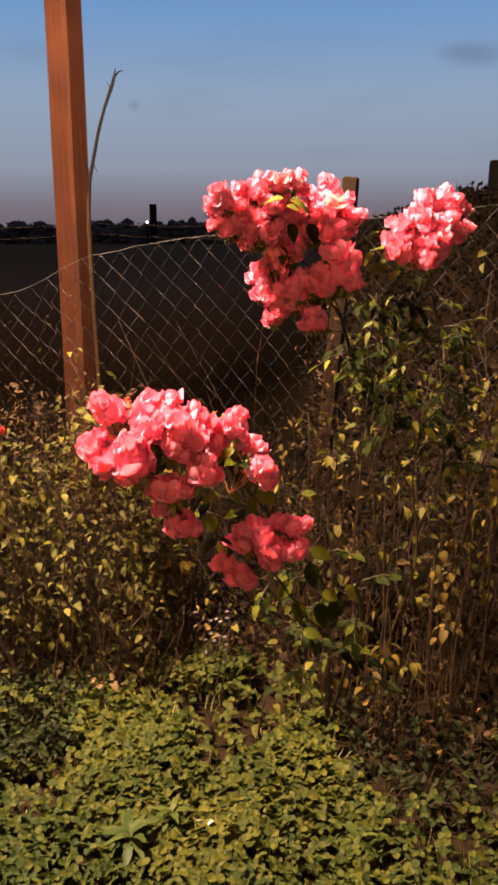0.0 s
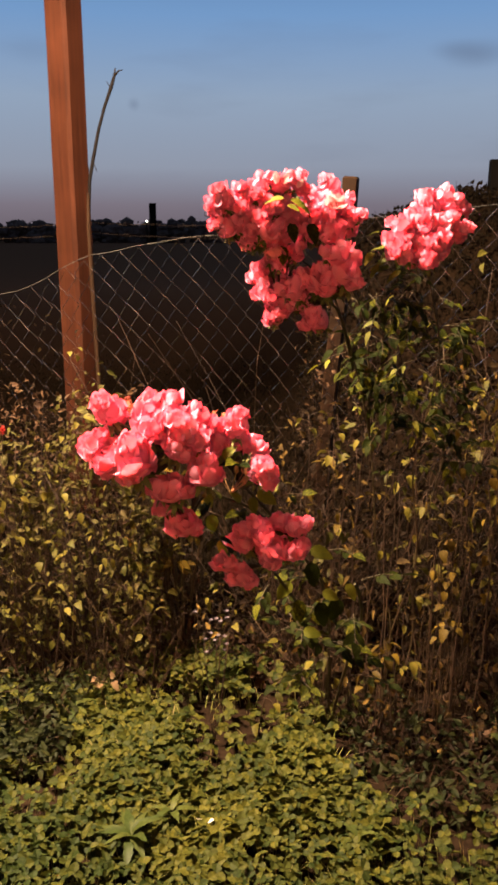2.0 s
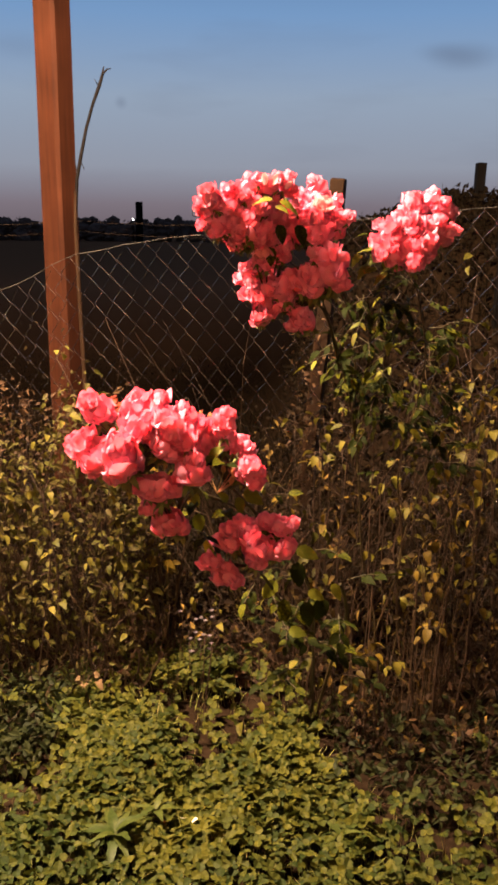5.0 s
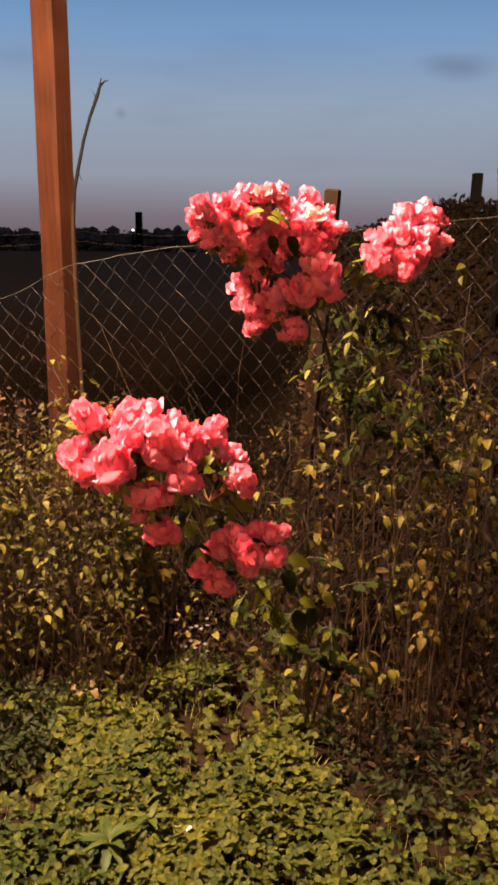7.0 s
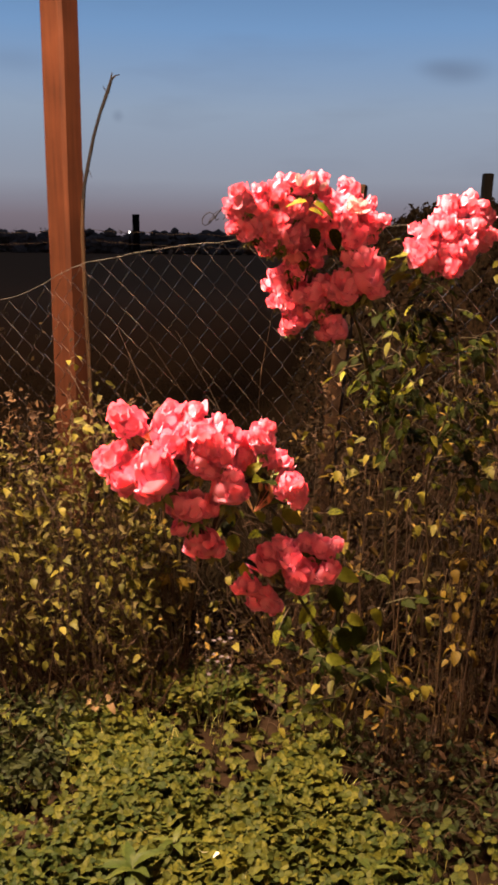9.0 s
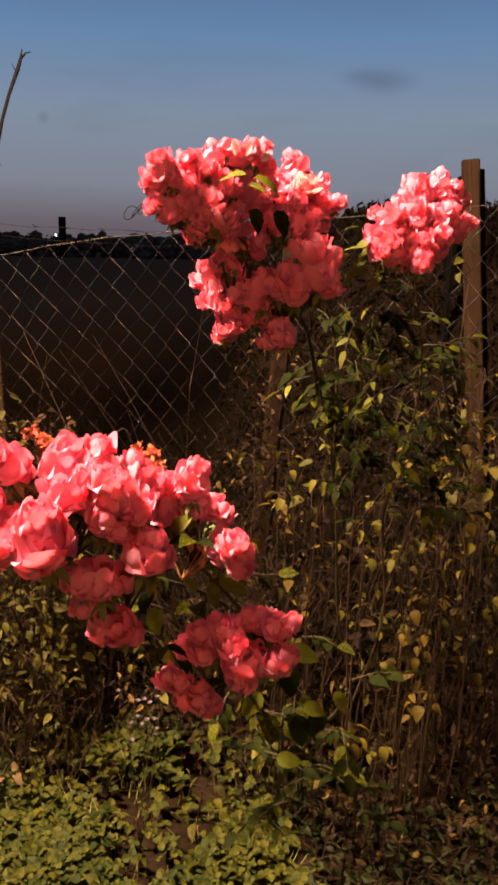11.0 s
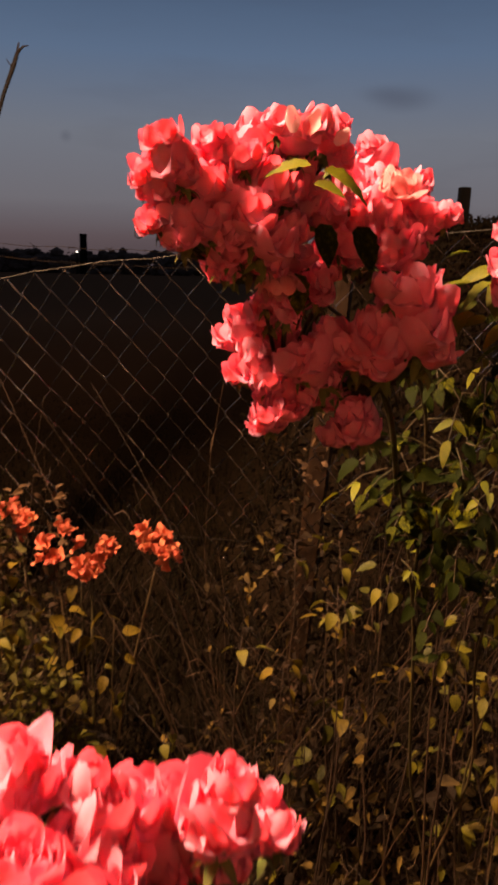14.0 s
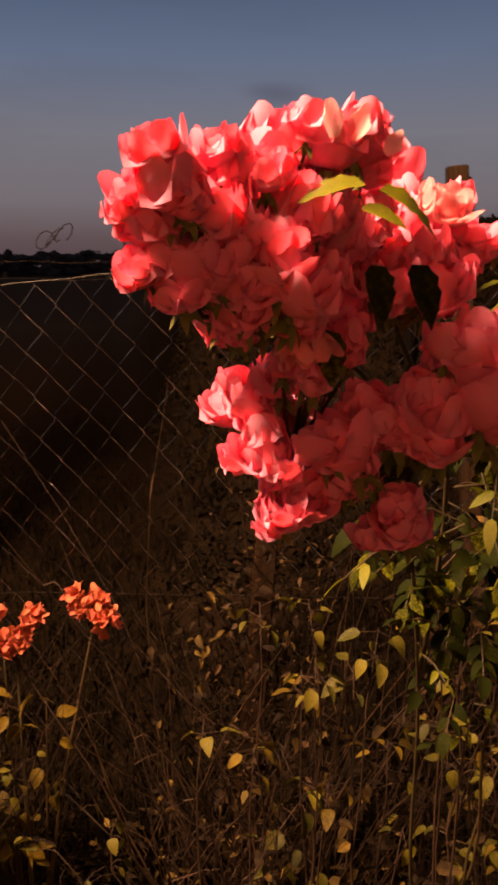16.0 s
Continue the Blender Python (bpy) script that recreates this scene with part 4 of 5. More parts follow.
def dry_twig(a, b, bow, seed, r=0.0018):
    """A bare curved twig with two short side shoots."""
    rnd = random.Random(seed)
    ob = thing("dry_twig", (a[0], a[1], 0), "bare tan twig curving out of the dry undergrowth", "twig", "dry twigs")
    pts = bend(a, b, 7, bow, 0.006, rnd)
    sh = Shape()
    tube(sh, pts, [r * (1 - 0.09 * k) for k in range(8)], 4)
    part("stem", sh.mesh("stem", M_TWIG), ob)
    for k in (3, 5):
        sh = Shape()
        tube(sh, bend(pts[k], pts[k] + Vector((rnd.uniform(-0.05, 0.05), rnd.uniform(-0.03, 0.02), rnd.uniform(0.0, 0.05))), 3, wob=0.004, rnd=rnd), [r * 0.6, r * 0.5, r * 0.4, r * 0.2], 3)
        part("side_shoot", sh.mesh("side_shoot", M_TWIG), ob)


rnd = random.Random(64)
for k in range(22):
    x, z = rnd.uniform(-0.52, -0.08), rnd.uniform(0.10, 0.50)
    a = (x, rnd.uniform(2.52, 2.62), z)
    dry_twig((x - rnd.uniform(-0.05, 0.05), 2.62, 0), (x + rnd.uniform(-0.10, 0.12), a[1] - 0.03, z), (rnd.uniform(-0.06, 0.06), -0.02, -0.02), 640 + k)
dry_twig((0.271, 2.535, 0.0), (0.036, 2.64, 0.32), (0, -0.02, 0.03), 670, 0.0026)
for k in range(16):
    x = 0.625 + rnd.uniform(-0.055, 0.055)
    dry_twig((x + rnd.uniform(-0.02, 0.02), 2.41, 0), (x, 2.38 + rnd.uniform(-0.02, 0.02), rnd.uniform(0.45, 0.68)), (rnd.uniform(-0.03, 0.03), 0, 0), 680 + k, 0.0016)
for k in range(14):
    x = rnd.uniform(0.26, 0.56)
    dry_twig((x, 2.42, 0), (x + rnd.uniform(-0.14, 0.10), 2.38 + rnd.uniform(-0.03, 0.03), rnd.uniform(0.18, 0.55)), (rnd.uniform(-0.07, 0.07), 0, 0.03), 710 + k, 0.0016)
rnd = random.Random(65)
tan = thing("dried_leaf_sprig", (-0.427, 2.494, 0), "sprig of dried tan leaves lying on the carpet's edge", "plant")
for k in range(12):
    ln = rnd.uniform(0.018, 0.032)
    part("leaf", WITHER, tan, Matrix.Translation((-0.427 + rnd.uniform(-0.05, 0.05), 2.494 + rnd.uniform(-0.03, 0.03), 0.15 + rnd.uniform(-0.02, 0.02))) @ Euler((rnd.uniform(-0.6, 0.3), rnd.uniform(-0.6, 0.6), rnd.uniform(0, 6.28))).to_matrix().to_4x4() @ Matrix.Diagonal((ln, ln, ln, 1)))
sh = Shape()
tube(sh, bend((-0.427, 2.50, 0), (-0.427, 2.494, 0.15), 4, wob=0.006), 0.0016, 4)
for k in range(5):
    tube(sh, bend((-0.427, 2.494, 0.14), (-0.427 + rnd.uniform(-0.05, 0.05), 2.494 + rnd.uniform(-0.02, 0.02), 0.155), 3, wob=0.003), 0.0009, 3)
part("stalk", sh.mesh("stalk", M_TWIG), tan)

# ---- roses ----


def rose_leaf_spray(ob, base, direction, rnd, size, n=5, kinds=None):
    """A compound leaf: leaflets in pairs along a thin stalk."""
    d = Vector(direction).normalized()
    side = d.cross(Vector((0, 0, 1)))
    side = side.normalized() if side.length > 0.05 else Vector((1, 0, 0))
    base = Vector(base)
    ln = size * 2.6
    pts = [base, base + d * ln * 0.5 + Vector((0, 0, 0.10 * ln)), base + d * ln]
    sh = Shape()
    tube(sh, pts, [0.0014, 0.0011, 0.0008], 4, False)
    stalk = part("leaf_stalk", sh.mesh("leaf_stalk", M_CANE), ob)
    up = Vector((0, 0, 1))
    spots = [(1.0, 0)] + [(u, s) for u in ((0.70, 0.38) if n >= 5 else (0.6,)) for s in (-1, 1)]
    for u, s in spots:
        at = base.lerp(pts[2], u)
        way = (d + side * s * 1.1 + Vector((0, 0, rnd.uniform(-0.45, 0.25)))).normalized() if s else d
        x_ax = way.cross(up + Vector((rnd.uniform(-0.7, 0.7), rnd.uniform(-0.7, 0.7), 0))).normalized()
        z_ax = x_ax.cross(way)
        k = size * rnd.uniform(0.85, 1.2) * (1.15 if not s else 1)
        m = Matrix(((x_ax.x * k, way.x * k, z_ax.x * k, at.x), (x_ax.y * k, way.y * k, z_ax.y * k, at.y), (x_ax.z * k, way.z * k, z_ax.z * k, at.z), (0, 0, 0, 1)))
        part("leaf", (kinds or ROSE_LEAVES)[rnd.randint(0, 3) % len(kinds or ROSE_LEAVES)], ob, m)


def truss(ob, heart, blooms, rnd, upward=1.1, grow=1.30, extra=3, back=0.05):
    """Blooms (x, y, z, radius) that open outwards and upwards from the truss's heart, each on its own stalk."""
    heart = Vector(heart)
    more = []
    for x, y, z, r in blooms:
        a = rnd.uniform(0, 6.28)
        for k in range(extra):
            b = a + 6.28 * k / extra + rnd.uniform(-0.4, 0.4)
            more.append((x + r * 0.72 * math.cos(b), y + r * rnd.uniform(-0.4, 0.7), z + r * 0.68 * math.sin(b), r * rnd.uniform(0.58, 0.76)))
    if extra > 1:
        more += [(x + rnd.uniform(-0.02, 0.02), y + 0.035, z - 0.012, r * 0.9) for x, y, z, r in blooms]
    blooms = [(x, y, z, r * (0.90 if extra else 1)) for x, y, z, r in blooms]
    for x, y, z, r in (*blooms, *more):
        c = Vector((x, y, z))
        out = c - heart
        out = out.normalized() if out.length > 1e-4 else Vector((0, 0, 1))
        d = (out * 0.9 + Vector((rnd.uniform(-0.25, 0.25), back + rnd.uniform(-0.25, 0.25), upward + rnd.uniform(-0.2, 0.2)))).normalized()
        size = 2 * r * grow
        neck = c - d * size * 0.44
        m = turned(d, neck, rnd.uniform(0, 6.28), size)
        b = part("bloom", BLOOMS[rnd.randint(0, 5)], ob, m)
        cup = new("calyx", SEPALS)
        cup.parent = b
        cup.matrix_basis = Matrix.Rotation(rnd.uniform(0, 6.28), 4, "Z") @ Matrix.Diagonal((0.8, 0.8, 0.8, 1))
        sh = Shape()
        tube(sh, [heart - Vector((0, 0, 0.03)), heart.lerp(neck, 0.55) - Vector((0, 0, 0.008)), neck - d * size * 0.12], [0.0022, 0.0018, 0.0018], 5, False)
        part("flower_stalk", sh.mesh("flower_stalk", M_CANE), ob)


def cane(ob, pts, r0, r1):
    pts = [Vector(p) for p in pts]
    smoothp = []
    for k in range(len(pts) - 1):
        a, b, c, d = pts[max(k - 1, 0)], pts[k], pts[k + 1], pts[min(k + 2, len(pts) - 1)]
        for s in range(5):
            t = s / 5
            smoothp.append(0.5 * (2 * b + (c - a) * t + (2 * a - 5 * b + 4 * c - d) * t * t + (3 * b - a - 3 * c + d) * t ** 3))
    smoothp.append(pts[-1])
    n = len(smoothp) - 1
    sh = Shape()
    tube(sh, smoothp, [r0 + (r1 - r0) * k / n for k in range(n + 1)], 7)
    for k in range(2, n, 2):
        d = Vector((RND.uniform(-1, 1), RND.uniform(-1, 1), RND.uniform(-0.2, 0.4))).normalized()
        tube(sh, [smoothp[k], smoothp[k] + d * (r0 + 0.006)], [0.002, 0.0003], 4, False)
    part("cane", sh.mesh("cane", M_CANE), ob)
    return smoothp


def buds(ob, centre, n, rnd, spread=0.03, mat=None):
    for k in range(n):
        c = Vector(centre) + Vector((rnd.uniform(-1, 1), rnd.uniform(-1, 1), rnd.uniform(-0.6, 1))) * spread
        sh = Shape()
        tube(sh, [c, c + Vector((0, 0, 0.004)), c + Vector((0, 0, 0.010)), c + Vector((0, 0, 0.015))], [0.002, 0.0045, 0.004, 0.001], 6)
        tube(sh, [Vector(centre) - Vector((0, 0, spread)), c], 0.0009, 3, False)
        part("bud", sh.mesh("bud", mat or M_BUD), ob)


# the tall bush: a broad high truss, a hanging one below it, and a second truss beside
rnd = random.Random(70)
tall = thing("rose_bush", (0.42, 2.45, 0), "tall rose bush with big trusses of coral pink double blooms", "rose bush", "rose bushes")
HIGH = [(-0.012, 1.760, 1.597, 0.025), (0.035, 1.800, 1.606, 0.025), (0.003, 1.785, 1.552, 0.025), (0.068, 1.830, 1.616, 0.028), (0.042, 1.800, 1.543, 0.028),
        (0.104, 1.820, 1.630, 0.026), (0.143, 1.860, 1.633, 0.022), (-0.016, 1.780, 1.551, 0.020), (0.079, 1.800, 1.580, 0.028), (0.085, 1.800, 1.535, 0.028),
        (0.040, 1.82, 1.520, 0.022), (0.060, 1.90, 1.585, 0.026), (0.012, 1.86, 1.57, 0.025), (0.022, 1.785, 1.582, 0.025), (0.058, 1.795, 1.568, 0.026), (0.030, 1.80, 1.560, 0.024), (0.112, 1.86, 1.598, 0.022), (0.125, 1.87, 1.572, 0.022), (-0.020, 1.775, 1.574, 0.022), (0.100, 1.86, 1.548, 0.020), (0.112, 1.87, 1.518, 0.019)]
HIGH_SIDE = [(0.150, 1.900, 1.575, 0.026), (0.218, 2.020, 1.624, 0.030), (0.223, 1.950, 1.587, 0.028), (0.252, 1.970, 1.589, 0.026), (0.268, 1.940, 1.566, 0.024),
             (0.217, 1.900, 1.541, 0.030), (0.173, 1.900, 1.540, 0.027), (0.190, 1.97, 1.590, 0.026), (0.250, 1.990, 1.55, 0.026)]
HANG = [(0.089, 1.860, 1.484, 0.024), (0.132, 1.900, 1.497, 0.021), (0.059, 1.920, 1.450, 0.024), (0.100, 1.940, 1.439, 0.023), (0.063, 1.900, 1.410, 0.026),
        (0.096, 1.900, 1.388, 0.029), (0.080, 1.900, 1.363, 0.023)]
HANG_SIDE = [(0.131, 1.880, 1.413, 0.031), (0.174, 1.880, 1.435, 0.029), (0.209, 1.870, 1.436, 0.032), (0.247, 1.870, 1.453, 0.037), (0.228, 1.870, 1.484, 0.032),
             (0.262, 1.900, 1.436, 0.022), (0.146, 1.900, 1.386, 0.025), (0.175, 1.880, 1.348, 0.025)]
BESIDE = [(0.357, 1.920, 1.554, 0.030), (0.419, 1.980, 1.600, 0.034), (0.464, 2.000, 1.612, 0.032), (0.345, 1.900, 1.514, 0.030), (0.388, 1.920, 1.519, 0.033),
          (0.459, 1.950, 1.559, 0.034), (0.401, 1.930, 1.564, 0.032), (0.439, 1.920, 1.513, 0.033), (0.501, 2.000, 1.596, 0.030), (0.417, 1.900, 1.492, 0.030),
          (0.371, 1.900, 1.495, 0.028), (0.495, 1.960, 1.544, 0.031)]
truss(tall, (0.05, 1.86, 1.52), HIGH, rnd)
truss(tall, (0.20, 1.98, 1.52), HIGH_SIDE, rnd)
HANG = [(x + 0.011, y, z - 0.004, r) for x, y, z, r in HANG]
truss(tall, (0.11, 1.95, 1.40), HANG, rnd, 1.2)
truss(tall, (0.21, 1.93, 1.40), HANG_SIDE, rnd, 1.2, back=0.4)
BESIDE = [(x + 0.008, y, z - 0.008, r * 0.86) for x, y, z, r in BESIDE]
truss(tall, (0.44, 1.99, 1.50), BESIDE, rnd)
cane(tall, [(0.44, 2.46, 0), (0.47, 2.43, 0.35), (0.41, 2.37, 0.62), (0.36, 2.25, 1.0), (0.24, 2.05, 1.38), (0.10, 1.90, 1.50), (0.05, 1.86, 1.52)], 0.0032, 0.0018)
cane(tall, [(0.36, 2.25, 1.0), (0.32, 2.10, 1.32), (0.22, 1.99, 1.48), (0.20, 1.98, 1.52)], 0.0030, 0.002)
cane(tall, [(0.30, 2.15, 1.20), (0.24, 2.00, 1.36), (0.16, 1.95, 1.38), (0.10, 1.95, 1.38)], 0.004, 0.002)
cane(tall, [(0.45, 2.46, 0), (0.47, 2.46, 0.3), (0.53, 2.40, 0.6), (0.49, 2.30, 0.9), (0.52, 2.18, 1.2), (0.46, 2.05, 1.42), (0.43, 1.99, 1.48)], 0.0030, 0.0018)
cane(tall, [(0.47, 2.47, 0), (0.54, 2.46, 0.3), (0.53, 2.42, 0.6), (0.59, 2.36, 0.95), (0.55, 2.32, 1.18)], 0.0030, 0.0016)
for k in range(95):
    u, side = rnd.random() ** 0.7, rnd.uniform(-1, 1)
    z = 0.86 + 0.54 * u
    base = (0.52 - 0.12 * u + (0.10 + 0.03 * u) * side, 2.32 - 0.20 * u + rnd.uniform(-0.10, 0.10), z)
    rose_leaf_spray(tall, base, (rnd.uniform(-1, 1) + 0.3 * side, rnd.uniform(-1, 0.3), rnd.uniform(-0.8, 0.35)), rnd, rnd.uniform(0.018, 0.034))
for k in range(20):
    u, side = 0.25 + 0.75 * k / 19, rnd.uniform(-1, 1)
    base = (0.47 - 0.10 * u + 0.13 * side, 2.20 - 0.14 * u + rnd.uniform(-0.06, 0.04), 0.90 + 0.50 * u)
    rose_leaf_spray(tall, base, (rnd.uniform(-1, 1), rnd.uniform(-1, 0.0), rnd.uniform(-0.7, 0.4)), rnd, rnd.uniform(0.016, 0.030), 3, YOUNG_LEAVES)
for p, d, s in (((0.125, 1.80, 1.545), (0.3, -0.2, -0.9), 0.040),
                ((0.165, 1.83, 1.545), (0.4, -0.3, -0.9), 0.046), ((0.11, 1.85, 1.50), (0.1, -0.3, -0.9), 0.040), ((0.16, 1.89, 1.395), (-0.1, -0.2, -0.6), 0.022)):
    dv = Vector(d).normalized()
    x_ax = dv.cross(Vector((0, -0.6, 1))).normalized()
    z_ax = x_ax.cross(dv)
    m = Matrix(((x_ax.x * s, dv.x * s, z_ax.x * s, p[0]), (x_ax.y * s, dv.y * s, z_ax.y * s, p[1]), (x_ax.z * s, dv.z * s, z_ax.z * s, p[2]), (0, 0, 0, 1)))
    part("leaf", ROSE_LEAVES[1], tall, m)
for p, d, s in (((0.112, 1.775, 1.592), (-0.95, -0.10, 0.06), 0.042), ((0.124, 1.785, 1.590), (0.92, -0.10, -0.30), 0.048), ((0.118, 1.80, 1.580), (0.70, -0.5, -0.10), 0.030)):
    dv = Vector(d).normalized()
    x_ax = dv.cross(Vector((-0.35, -0.55, 1))).normalized()
    z_ax = x_ax.cross(dv)
    m = Matrix(((x_ax.x * s, dv.x * s, z_ax.x * s, p[0]), (x_ax.y * s, dv.y * s, z_ax.y * s, p[1]), (x_ax.z * s, dv.z * s, z_ax.z * s, p[2]), (0, 0, 0, 1)))
    part("leaf", YOUNG_LEAVES[1], tall, m, "bright yellow-green leaf")
for k in range(12):
    rose_leaf_spray(tall, (0.33 + rnd.uniform(-0.05, 0.12), 2.02 + rnd.uniform(-0.05, 0.1), 1.40 + rnd.uniform(-0.08, 0.08)), (rnd.uniform(-1, 1), rnd.uniform(-1, 0.2), rnd.uniform(-0.6, 0.2)), rnd, 0.024, 3)

for k in range(15):
    p = Vector((0.366 + rnd.uniform(-0.035, 0.03), 2.05 + rnd.uniform(-0.04, 0.04), 1.490 + rnd.uniform(-0.05, 0.04)))
    m = turned((rnd.uniform(-0.3, 0.3), -0.4, 0.9), p, 0) @ Euler((rnd.uniform(-0.5, 0.1), rnd.uniform(-0.5, 0.5), 2.15 + rnd.uniform(-0.6, 0.6))).to_matrix().to_4x4()
    ln = rnd.uniform(0.030, 0.052)
    part("leaf", YOUNG_LEAVES[k % 2], tall, m @ Matrix.Diagonal((ln, ln, ln, 1)), "narrow yellow-green leaf")
for p in ((0.388, 2.10, 1.383), (0.40, 2.06, 1.415), (0.44, 2.08, 1.42)):
    m = Matrix.Translation(p) @ Euler((-0.5, 0.3, rnd.uniform(0.8, 2.2))).to_matrix().to_4x4()
    part("leaf", YOUNG_LEAVES[0], tall, m @ Matrix.Diagonal((0.04, 0.04, 0.04, 1)), "narrow yellow-green leaf")
for x, y, z, ln, tilt, yaw in ((0.097, 1.795, 1.622, 0.025, -0.12, 0.3), (0.111, 1.80, 1.622, 0.024, 0.42, -0.2), (0.138, 1.815, 1.616, 0.021, 0.75, 0.1)):
    sh = Shape()
    petal(sh, RND, Matrix(), ln, ln * 0.62, 0.1, 0.25, 0.25, 0.05)
    part("petal", sh.mesh("petal", M_PALEPETAL), tall, Matrix.Translation((x, y, z)) @ Euler((0.1, tilt, yaw)).to_matrix().to_4x4(), "pale pink upright petal")
part("bloom", PALE_BLOOM, tall, turned((0.1, -0.5, 0.9), (0.222, 1.925, 1.575), 0.5, 0.052), "light coral bloom among darker ones")
part("bloom", PALE_BLOOM, tall, turned((0.0, -0.3, -0.9), (0.091, 1.845, 1.505), 1.5, 0.046), "light coral bloom among darker ones")

# the low bush in front: a wide truss and a smaller one beneath
rnd = random.Random(71)
low = thing("rose_bush", (0.28, 2.50, 0), "low rose bush with nodding coral pink double blooms", "rose bush", "rose bushes")
FRONT = [(-0.185, 1.400, 1.248, 0.028), (-0.208, 1.380, 1.198, 0.025), (-0.140, 1.330, 1.184, 0.040), (-0.188, 1.360, 1.176, 0.028), (-0.128, 1.420, 1.242, 0.030),
         (-0.088, 1.420, 1.244, 0.026), (-0.115, 1.380, 1.220, 0.028), (-0.058, 1.380, 1.218, 0.033), (-0.037, 1.420, 1.226, 0.026), (-0.072, 1.380, 1.192, 0.027)]
FRONT = [(x * 0.98, y - 0.03, z + 0.004, r) for x, y, z, r in FRONT]
FRONT_SIDE = [(0.023, 1.407, 1.222, 0.025), (-0.007, 1.430, 1.181, 0.024), (0.026, 1.42, 1.186, 0.019), (0.062, 1.480, 1.163, 0.020), (0.076, 1.365, 1.150, 0.024)]
FRONT_LOW = [(-0.030, 1.340, 1.158, 0.028), (-0.082, 1.336, 1.130, 0.029), (-0.062, 1.370, 1.058, 0.026), (-0.099, 1.370, 1.086, 0.017)]
FOOT = [(0.095, 1.400, 1.052, 0.022), (0.124, 1.385, 1.049, 0.025), (0.063, 1.370, 1.047, 0.026), (0.080, 1.340, 1.024, 0.030), (0.125, 1.360, 1.017, 0.022),
        (0.036, 1.380, 1.026, 0.025), (0.008, 1.380, 0.983, 0.021), (0.033, 1.370, 0.964, 0.024)]
truss(low, (-0.12, 1.42, 1.15), [b for b in FRONT if b[2] > 1.2], rnd, 1.2, 1.26, 2)
truss(low, (-0.12, 1.40, 1.17), [b for b in FRONT if b[2] <= 1.2], rnd, 0.9, 1.28, 2, 0.25)
truss(low, (0.03, 1.46, 1.12), FRONT_SIDE, rnd, 1.2, 1.34, 2)
truss(low, (-0.06, 1.42, 1.07), FRONT_LOW, rnd, 1.0, 1.32, 2, 0.35)
truss(low, (0.07, 1.42, 0.99), FOOT, rnd, 1.2, 1.20, 2, 0.25)
cane(low, [(0.28, 2.50, 0), (0.27, 2.30, 0.42), (0.22, 1.95, 0.70), (0.14, 1.66, 0.90), (0.05, 1.50, 1.04), (-0.06, 1.44, 1.10), (-0.12, 1.42, 1.14)], 0.004, 0.0022)
cane(low, [(0.14, 1.66, 0.90), (0.08, 1.54, 1.02), (0.03, 1.46, 1.10)], 0.004, 0.002)
cane(low, [(0.29, 2.48, 0), (0.26, 2.20, 0.42), (0.20, 1.85, 0.66), (0.14, 1.58, 0.82), (0.09, 1.44, 0.94), (0.07, 1.42, 0.97)], 0.004, 0.0022)
cane(low, [(0.30, 2.50, 0), (0.32, 2.20, 0.40), (0.30, 1.85, 0.66), (0.27, 1.66, 0.80), (0.25, 1.58, 0.86)], 0.005, 0.003)
for k in range(30):
    u = rnd.random()
    base = (0.19 + rnd.uniform(-0.11, 0.08), 1.62 + rnd.uniform(-0.12, 0.08), 0.68 + 0.22 * u)
    rose_leaf_spray(low, base, (rnd.uniform(-1, 1), rnd.uniform(-1, 0.4), rnd.uniform(-0.5, 0.3)), rnd, rnd.uniform(0.018, 0.031))
for k in range(8):
    base = (0.03 + rnd.uniform(-0.10, 0.10), 1.46 + rnd.uniform(-0.04, 0.05), 1.09 + rnd.uniform(-0.07, 0.05))
    rose_leaf_spray(low, base, (rnd.uniform(-0.7, 1), rnd.uniform(-1, 0.2), rnd.uniform(-0.5, 0.5)), rnd, rnd.uniform(0.020, 0.032), 3)
LOOSE = [(-0.006, 1.43, 1.012, 0.040, -1.3), (0.001, 1.40, 1.160, 0.032, 0.9), (0.058, 1.43, 1.094, 0.040, -0.5), (-0.033, 1.42, 1.096, 0.030, -1.0), (0.046, 1.44, 1.080, 0.032, -1.2),
         (0.030, 1.43, 1.075, 0.026, 2.2), (-0.020, 1.44, 1.050, 0.036, -1.6), (0.155, 1.49, 0.965, 0.044, -0.2), (0.120, 1.50, 0.900, 0.042, -2.2), (0.145, 1.50, 0.800, 0.036, -0.1),
         (0.225, 1.52, 0.885, 0.036, -0.9), (0.240, 1.53, 0.800, 0.034, -1.2), (0.180, 1.50, 0.880, 0.034, -0.4), (0.160, 1.52, 0.930, 0.050, -1.5), (0.175, 1.54, 0.840, 0.052, -1.2),
         (0.215, 1.56, 0.840, 0.050, -1.8), (0.135, 1.53, 0.850, 0.046, -1.4)]
for k, (x, y, z, ln, a) in enumerate(LOOSE):
    way = Vector((math.cos(a), -0.25, math.sin(a))).normalized()
    across = way.cross(Vector((rnd.uniform(-0.5, 0.5), -0.8, 0.6))).normalized()
    up = across.cross(way)
    m = Matrix(((across.x * ln, way.x * ln, up.x * ln, x), (across.y * ln, way.y * ln, up.y * ln, y), (across.z * ln, way.z * ln, up.z * ln, z), (0, 0, 0, 1)))
    part("leaf", BROAD_LEAF if k < 13 else ROSE_LEAVES[k % 4], low, m)
buds(low, (0.012, 1.43, 1.12), 9, rnd, 0.03)
buds(low, (-0.055, 1.41, 1.17), 6, rnd, 0.025)

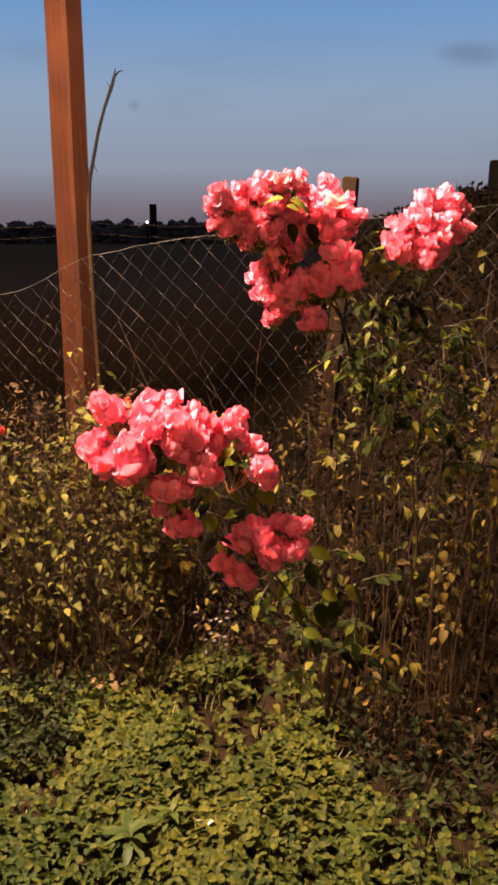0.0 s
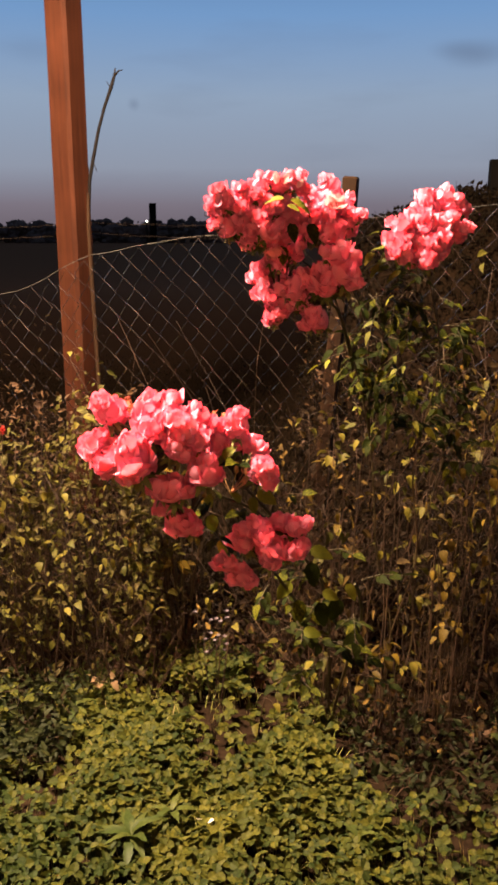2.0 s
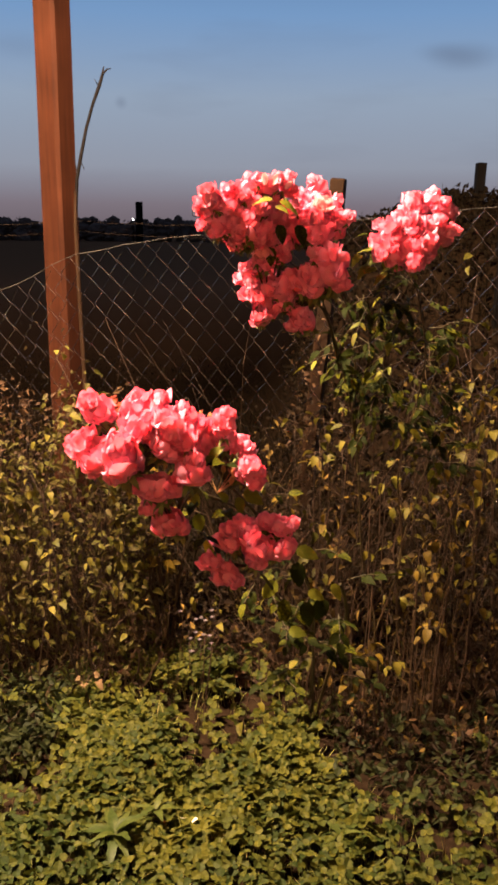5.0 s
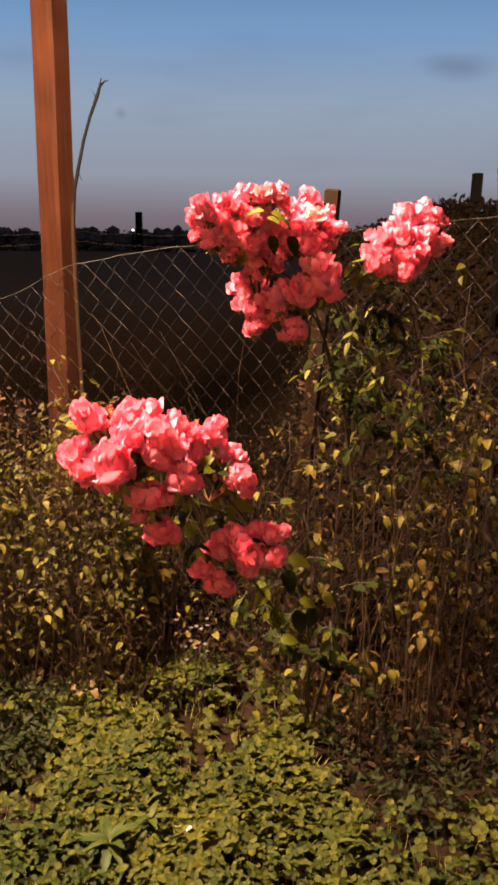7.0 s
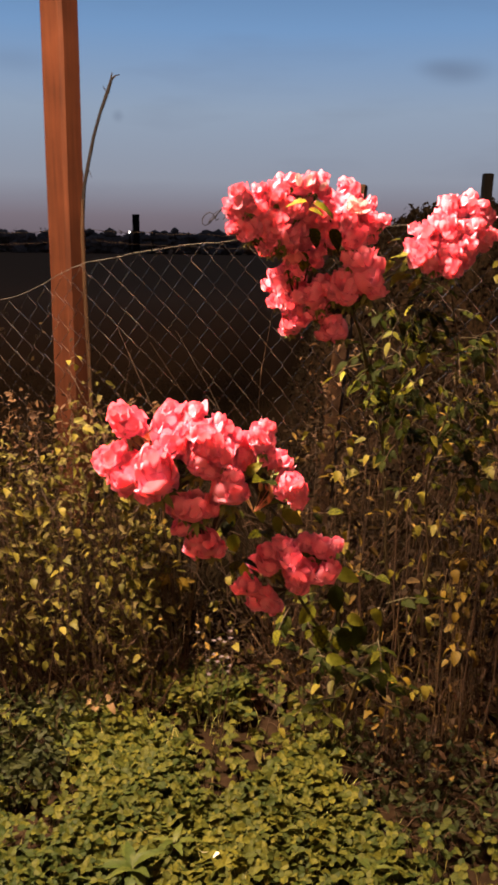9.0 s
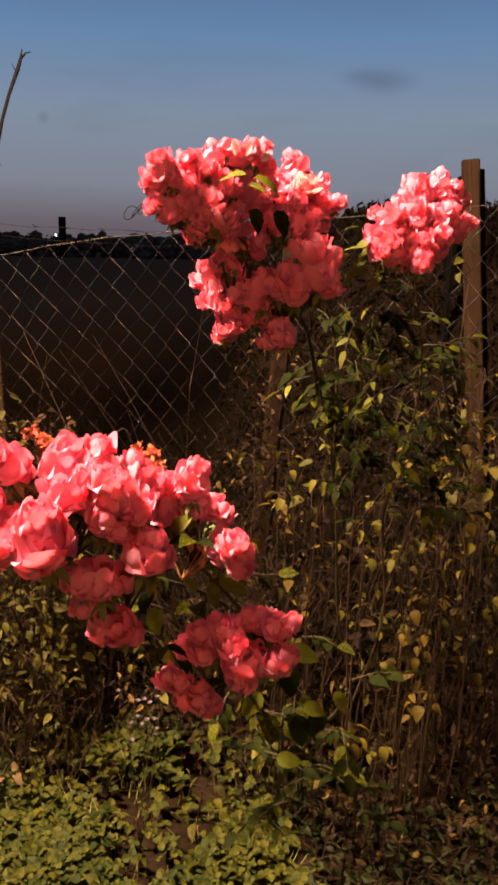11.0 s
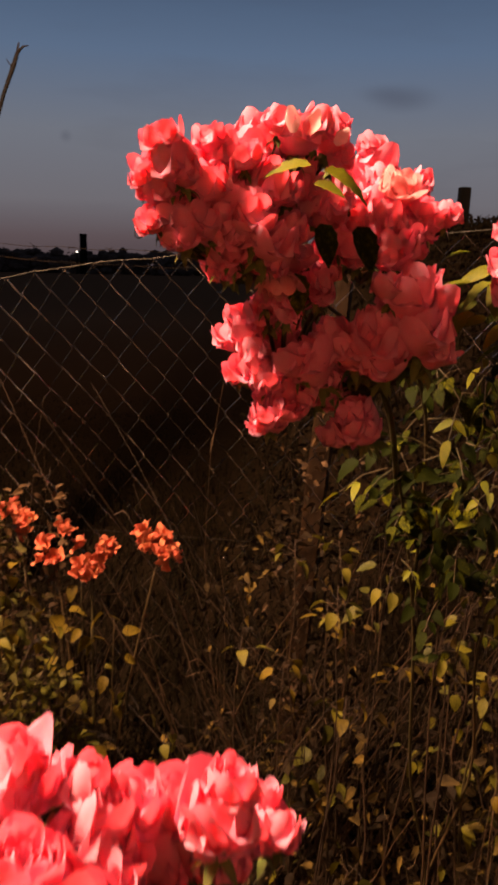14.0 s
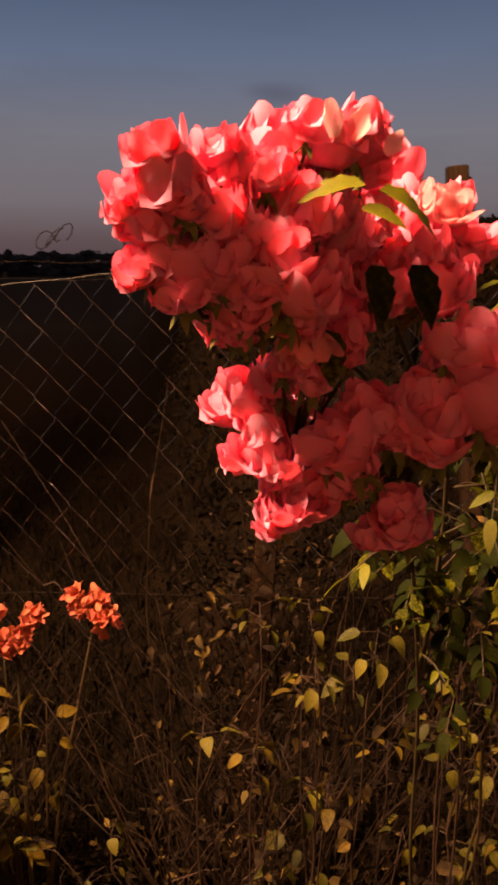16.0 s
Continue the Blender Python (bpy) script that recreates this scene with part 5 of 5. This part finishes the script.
# the far bush at the fence, its flowers fading
rnd = random.Random(72)
old = thing("rose_bush", (-0.20, 2.88, 0), "old rose bush with fading orange-pink flower heads", "rose bush", "rose bushes")


def faded_mesh(seed, mat):
    r, sh = random.Random(seed), Shape()
    for k in range(11):
        m = Matrix.Rotation(r.uniform(0, 6.28), 4, "Z") @ Matrix.Translation((0, 0.05, 0.02 * k / 11))
        petal(sh, r, m, r.uniform(0.5, 0.75), r.uniform(0.4, 0.6), r.uniform(0.1, 1.5), r.uniform(-0.4, 1.9), 0.5, 0.18, 4, 4)
    return sh.mesh("faded_bloom", mat)


FADED = [faded_mesh(s, M_FADED) for s in (1, 2, 3)]
for cx, cy, cz, n in ((-0.055, 2.90, 0.878, 20), (-0.290, 2.92, 0.874, 5), (-0.205, 2.90, 0.840, 12), (-0.38, 2.95, 0.915, 6)):
    for k in range(n):
        c = Vector((cx + rnd.uniform(-0.034, 0.034), cy + rnd.uniform(-0.03, 0.03), cz + rnd.uniform(-0.036, 0.036)))
        d = Vector((rnd.uniform(-1, 1), rnd.uniform(-1, 0.3), rnd.uniform(0, 1.2))).normalized()
        part("bloom", FADED[rnd.randint(0, 2)], old, turned(d, c, rnd.uniform(0, 6), rnd.uniform(0.030, 0.046)))
    cane(old, [(-0.20, 2.88, 0), (-0.20 + (cx + 0.2) * 0.4, 2.88, cz * 0.5), (cx, cy, cz - 0.03)], 0.005, 0.002)
for k in range(12):
    top = Vector((rnd.uniform(-0.46, -0.10), 2.84 + rnd.uniform(-0.06, 0.06), rnd.uniform(0.66, 0.84)))
    stem = cane(old, [(-0.20 + (top.x + 0.2) * 0.4, 2.88, 0), (-0.20 + (top.x + 0.2) * 0.7, 2.87, 0.4), tuple(top)], 0.003, 0.001)
    for i in range(8):
        c = stem[len(stem) - 1 - i * (len(stem) - 1) // 12] + Vector((rnd.uniform(-0.03, 0.03), rnd.uniform(-0.03, 0.02), rnd.uniform(-0.02, 0.02)))
        ln = rnd.uniform(0.030, 0.050)
        part("leaf", GOLD_LEAVES[rnd.randint(0, 3)], old, Matrix.Translation(c) @ Euler((rnd.uniform(-1.2, 0.4), rnd.uniform(-0.7, 0.7), rnd.uniform(0, 6.28))).to_matrix().to_4x4() @ Matrix.Diagonal((ln, ln, ln, 1)))
red = thing("red_flower", (-0.83, 2.88, 0), "small bright red flower on a thin stalk", "flower")
part("bloom", faded_mesh(9, M_RED), red, turned((0.3, -0.5, 1), (-0.80, 2.86, 0.865), 0.4, 0.04))
sh = Shape()
tube(sh, bend((-0.83, 2.88, 0), (-0.80, 2.865, 0.865), 5, wob=0.01), [0.003, 0.003, 0.0025, 0.002, 0.002, 0.0015], 5)
part("flower_stalk", sh.mesh("flower_stalk", M_CANE), red)
pale = thing("pale_flower", (-0.07, 2.35, 0), "small clump of pale mauve flowers low among dry twigs", "flower")
for k in range(14):
    c = Vector((-0.07 + rnd.uniform(-0.05, 0.05), 2.35 + rnd.uniform(-0.04, 0.04), 0.38 + rnd.uniform(-0.06, 0.06)))
    sh = Shape()
    for i in range(5):
        petal(sh, rnd, Matrix.Translation(c) @ Matrix.Rotation(1.257 * i, 4, "Z"), 0.010, 0.009, 0.8, 1.2, 0.3, 0.1, 3, 3)
    part("floret", sh.mesh("floret", M_PALE), pale)
sh = Shape()
for k in range(6):
    tube(sh, bend((-0.07, 2.36, 0), (-0.07 + rnd.uniform(-0.05, 0.05), 2.35 + rnd.uniform(-0.03, 0.03), 0.38), 4, wob=0.006), 0.0013, 4)
part("stalk", sh.mesh("stalk", M_STALK), pale)
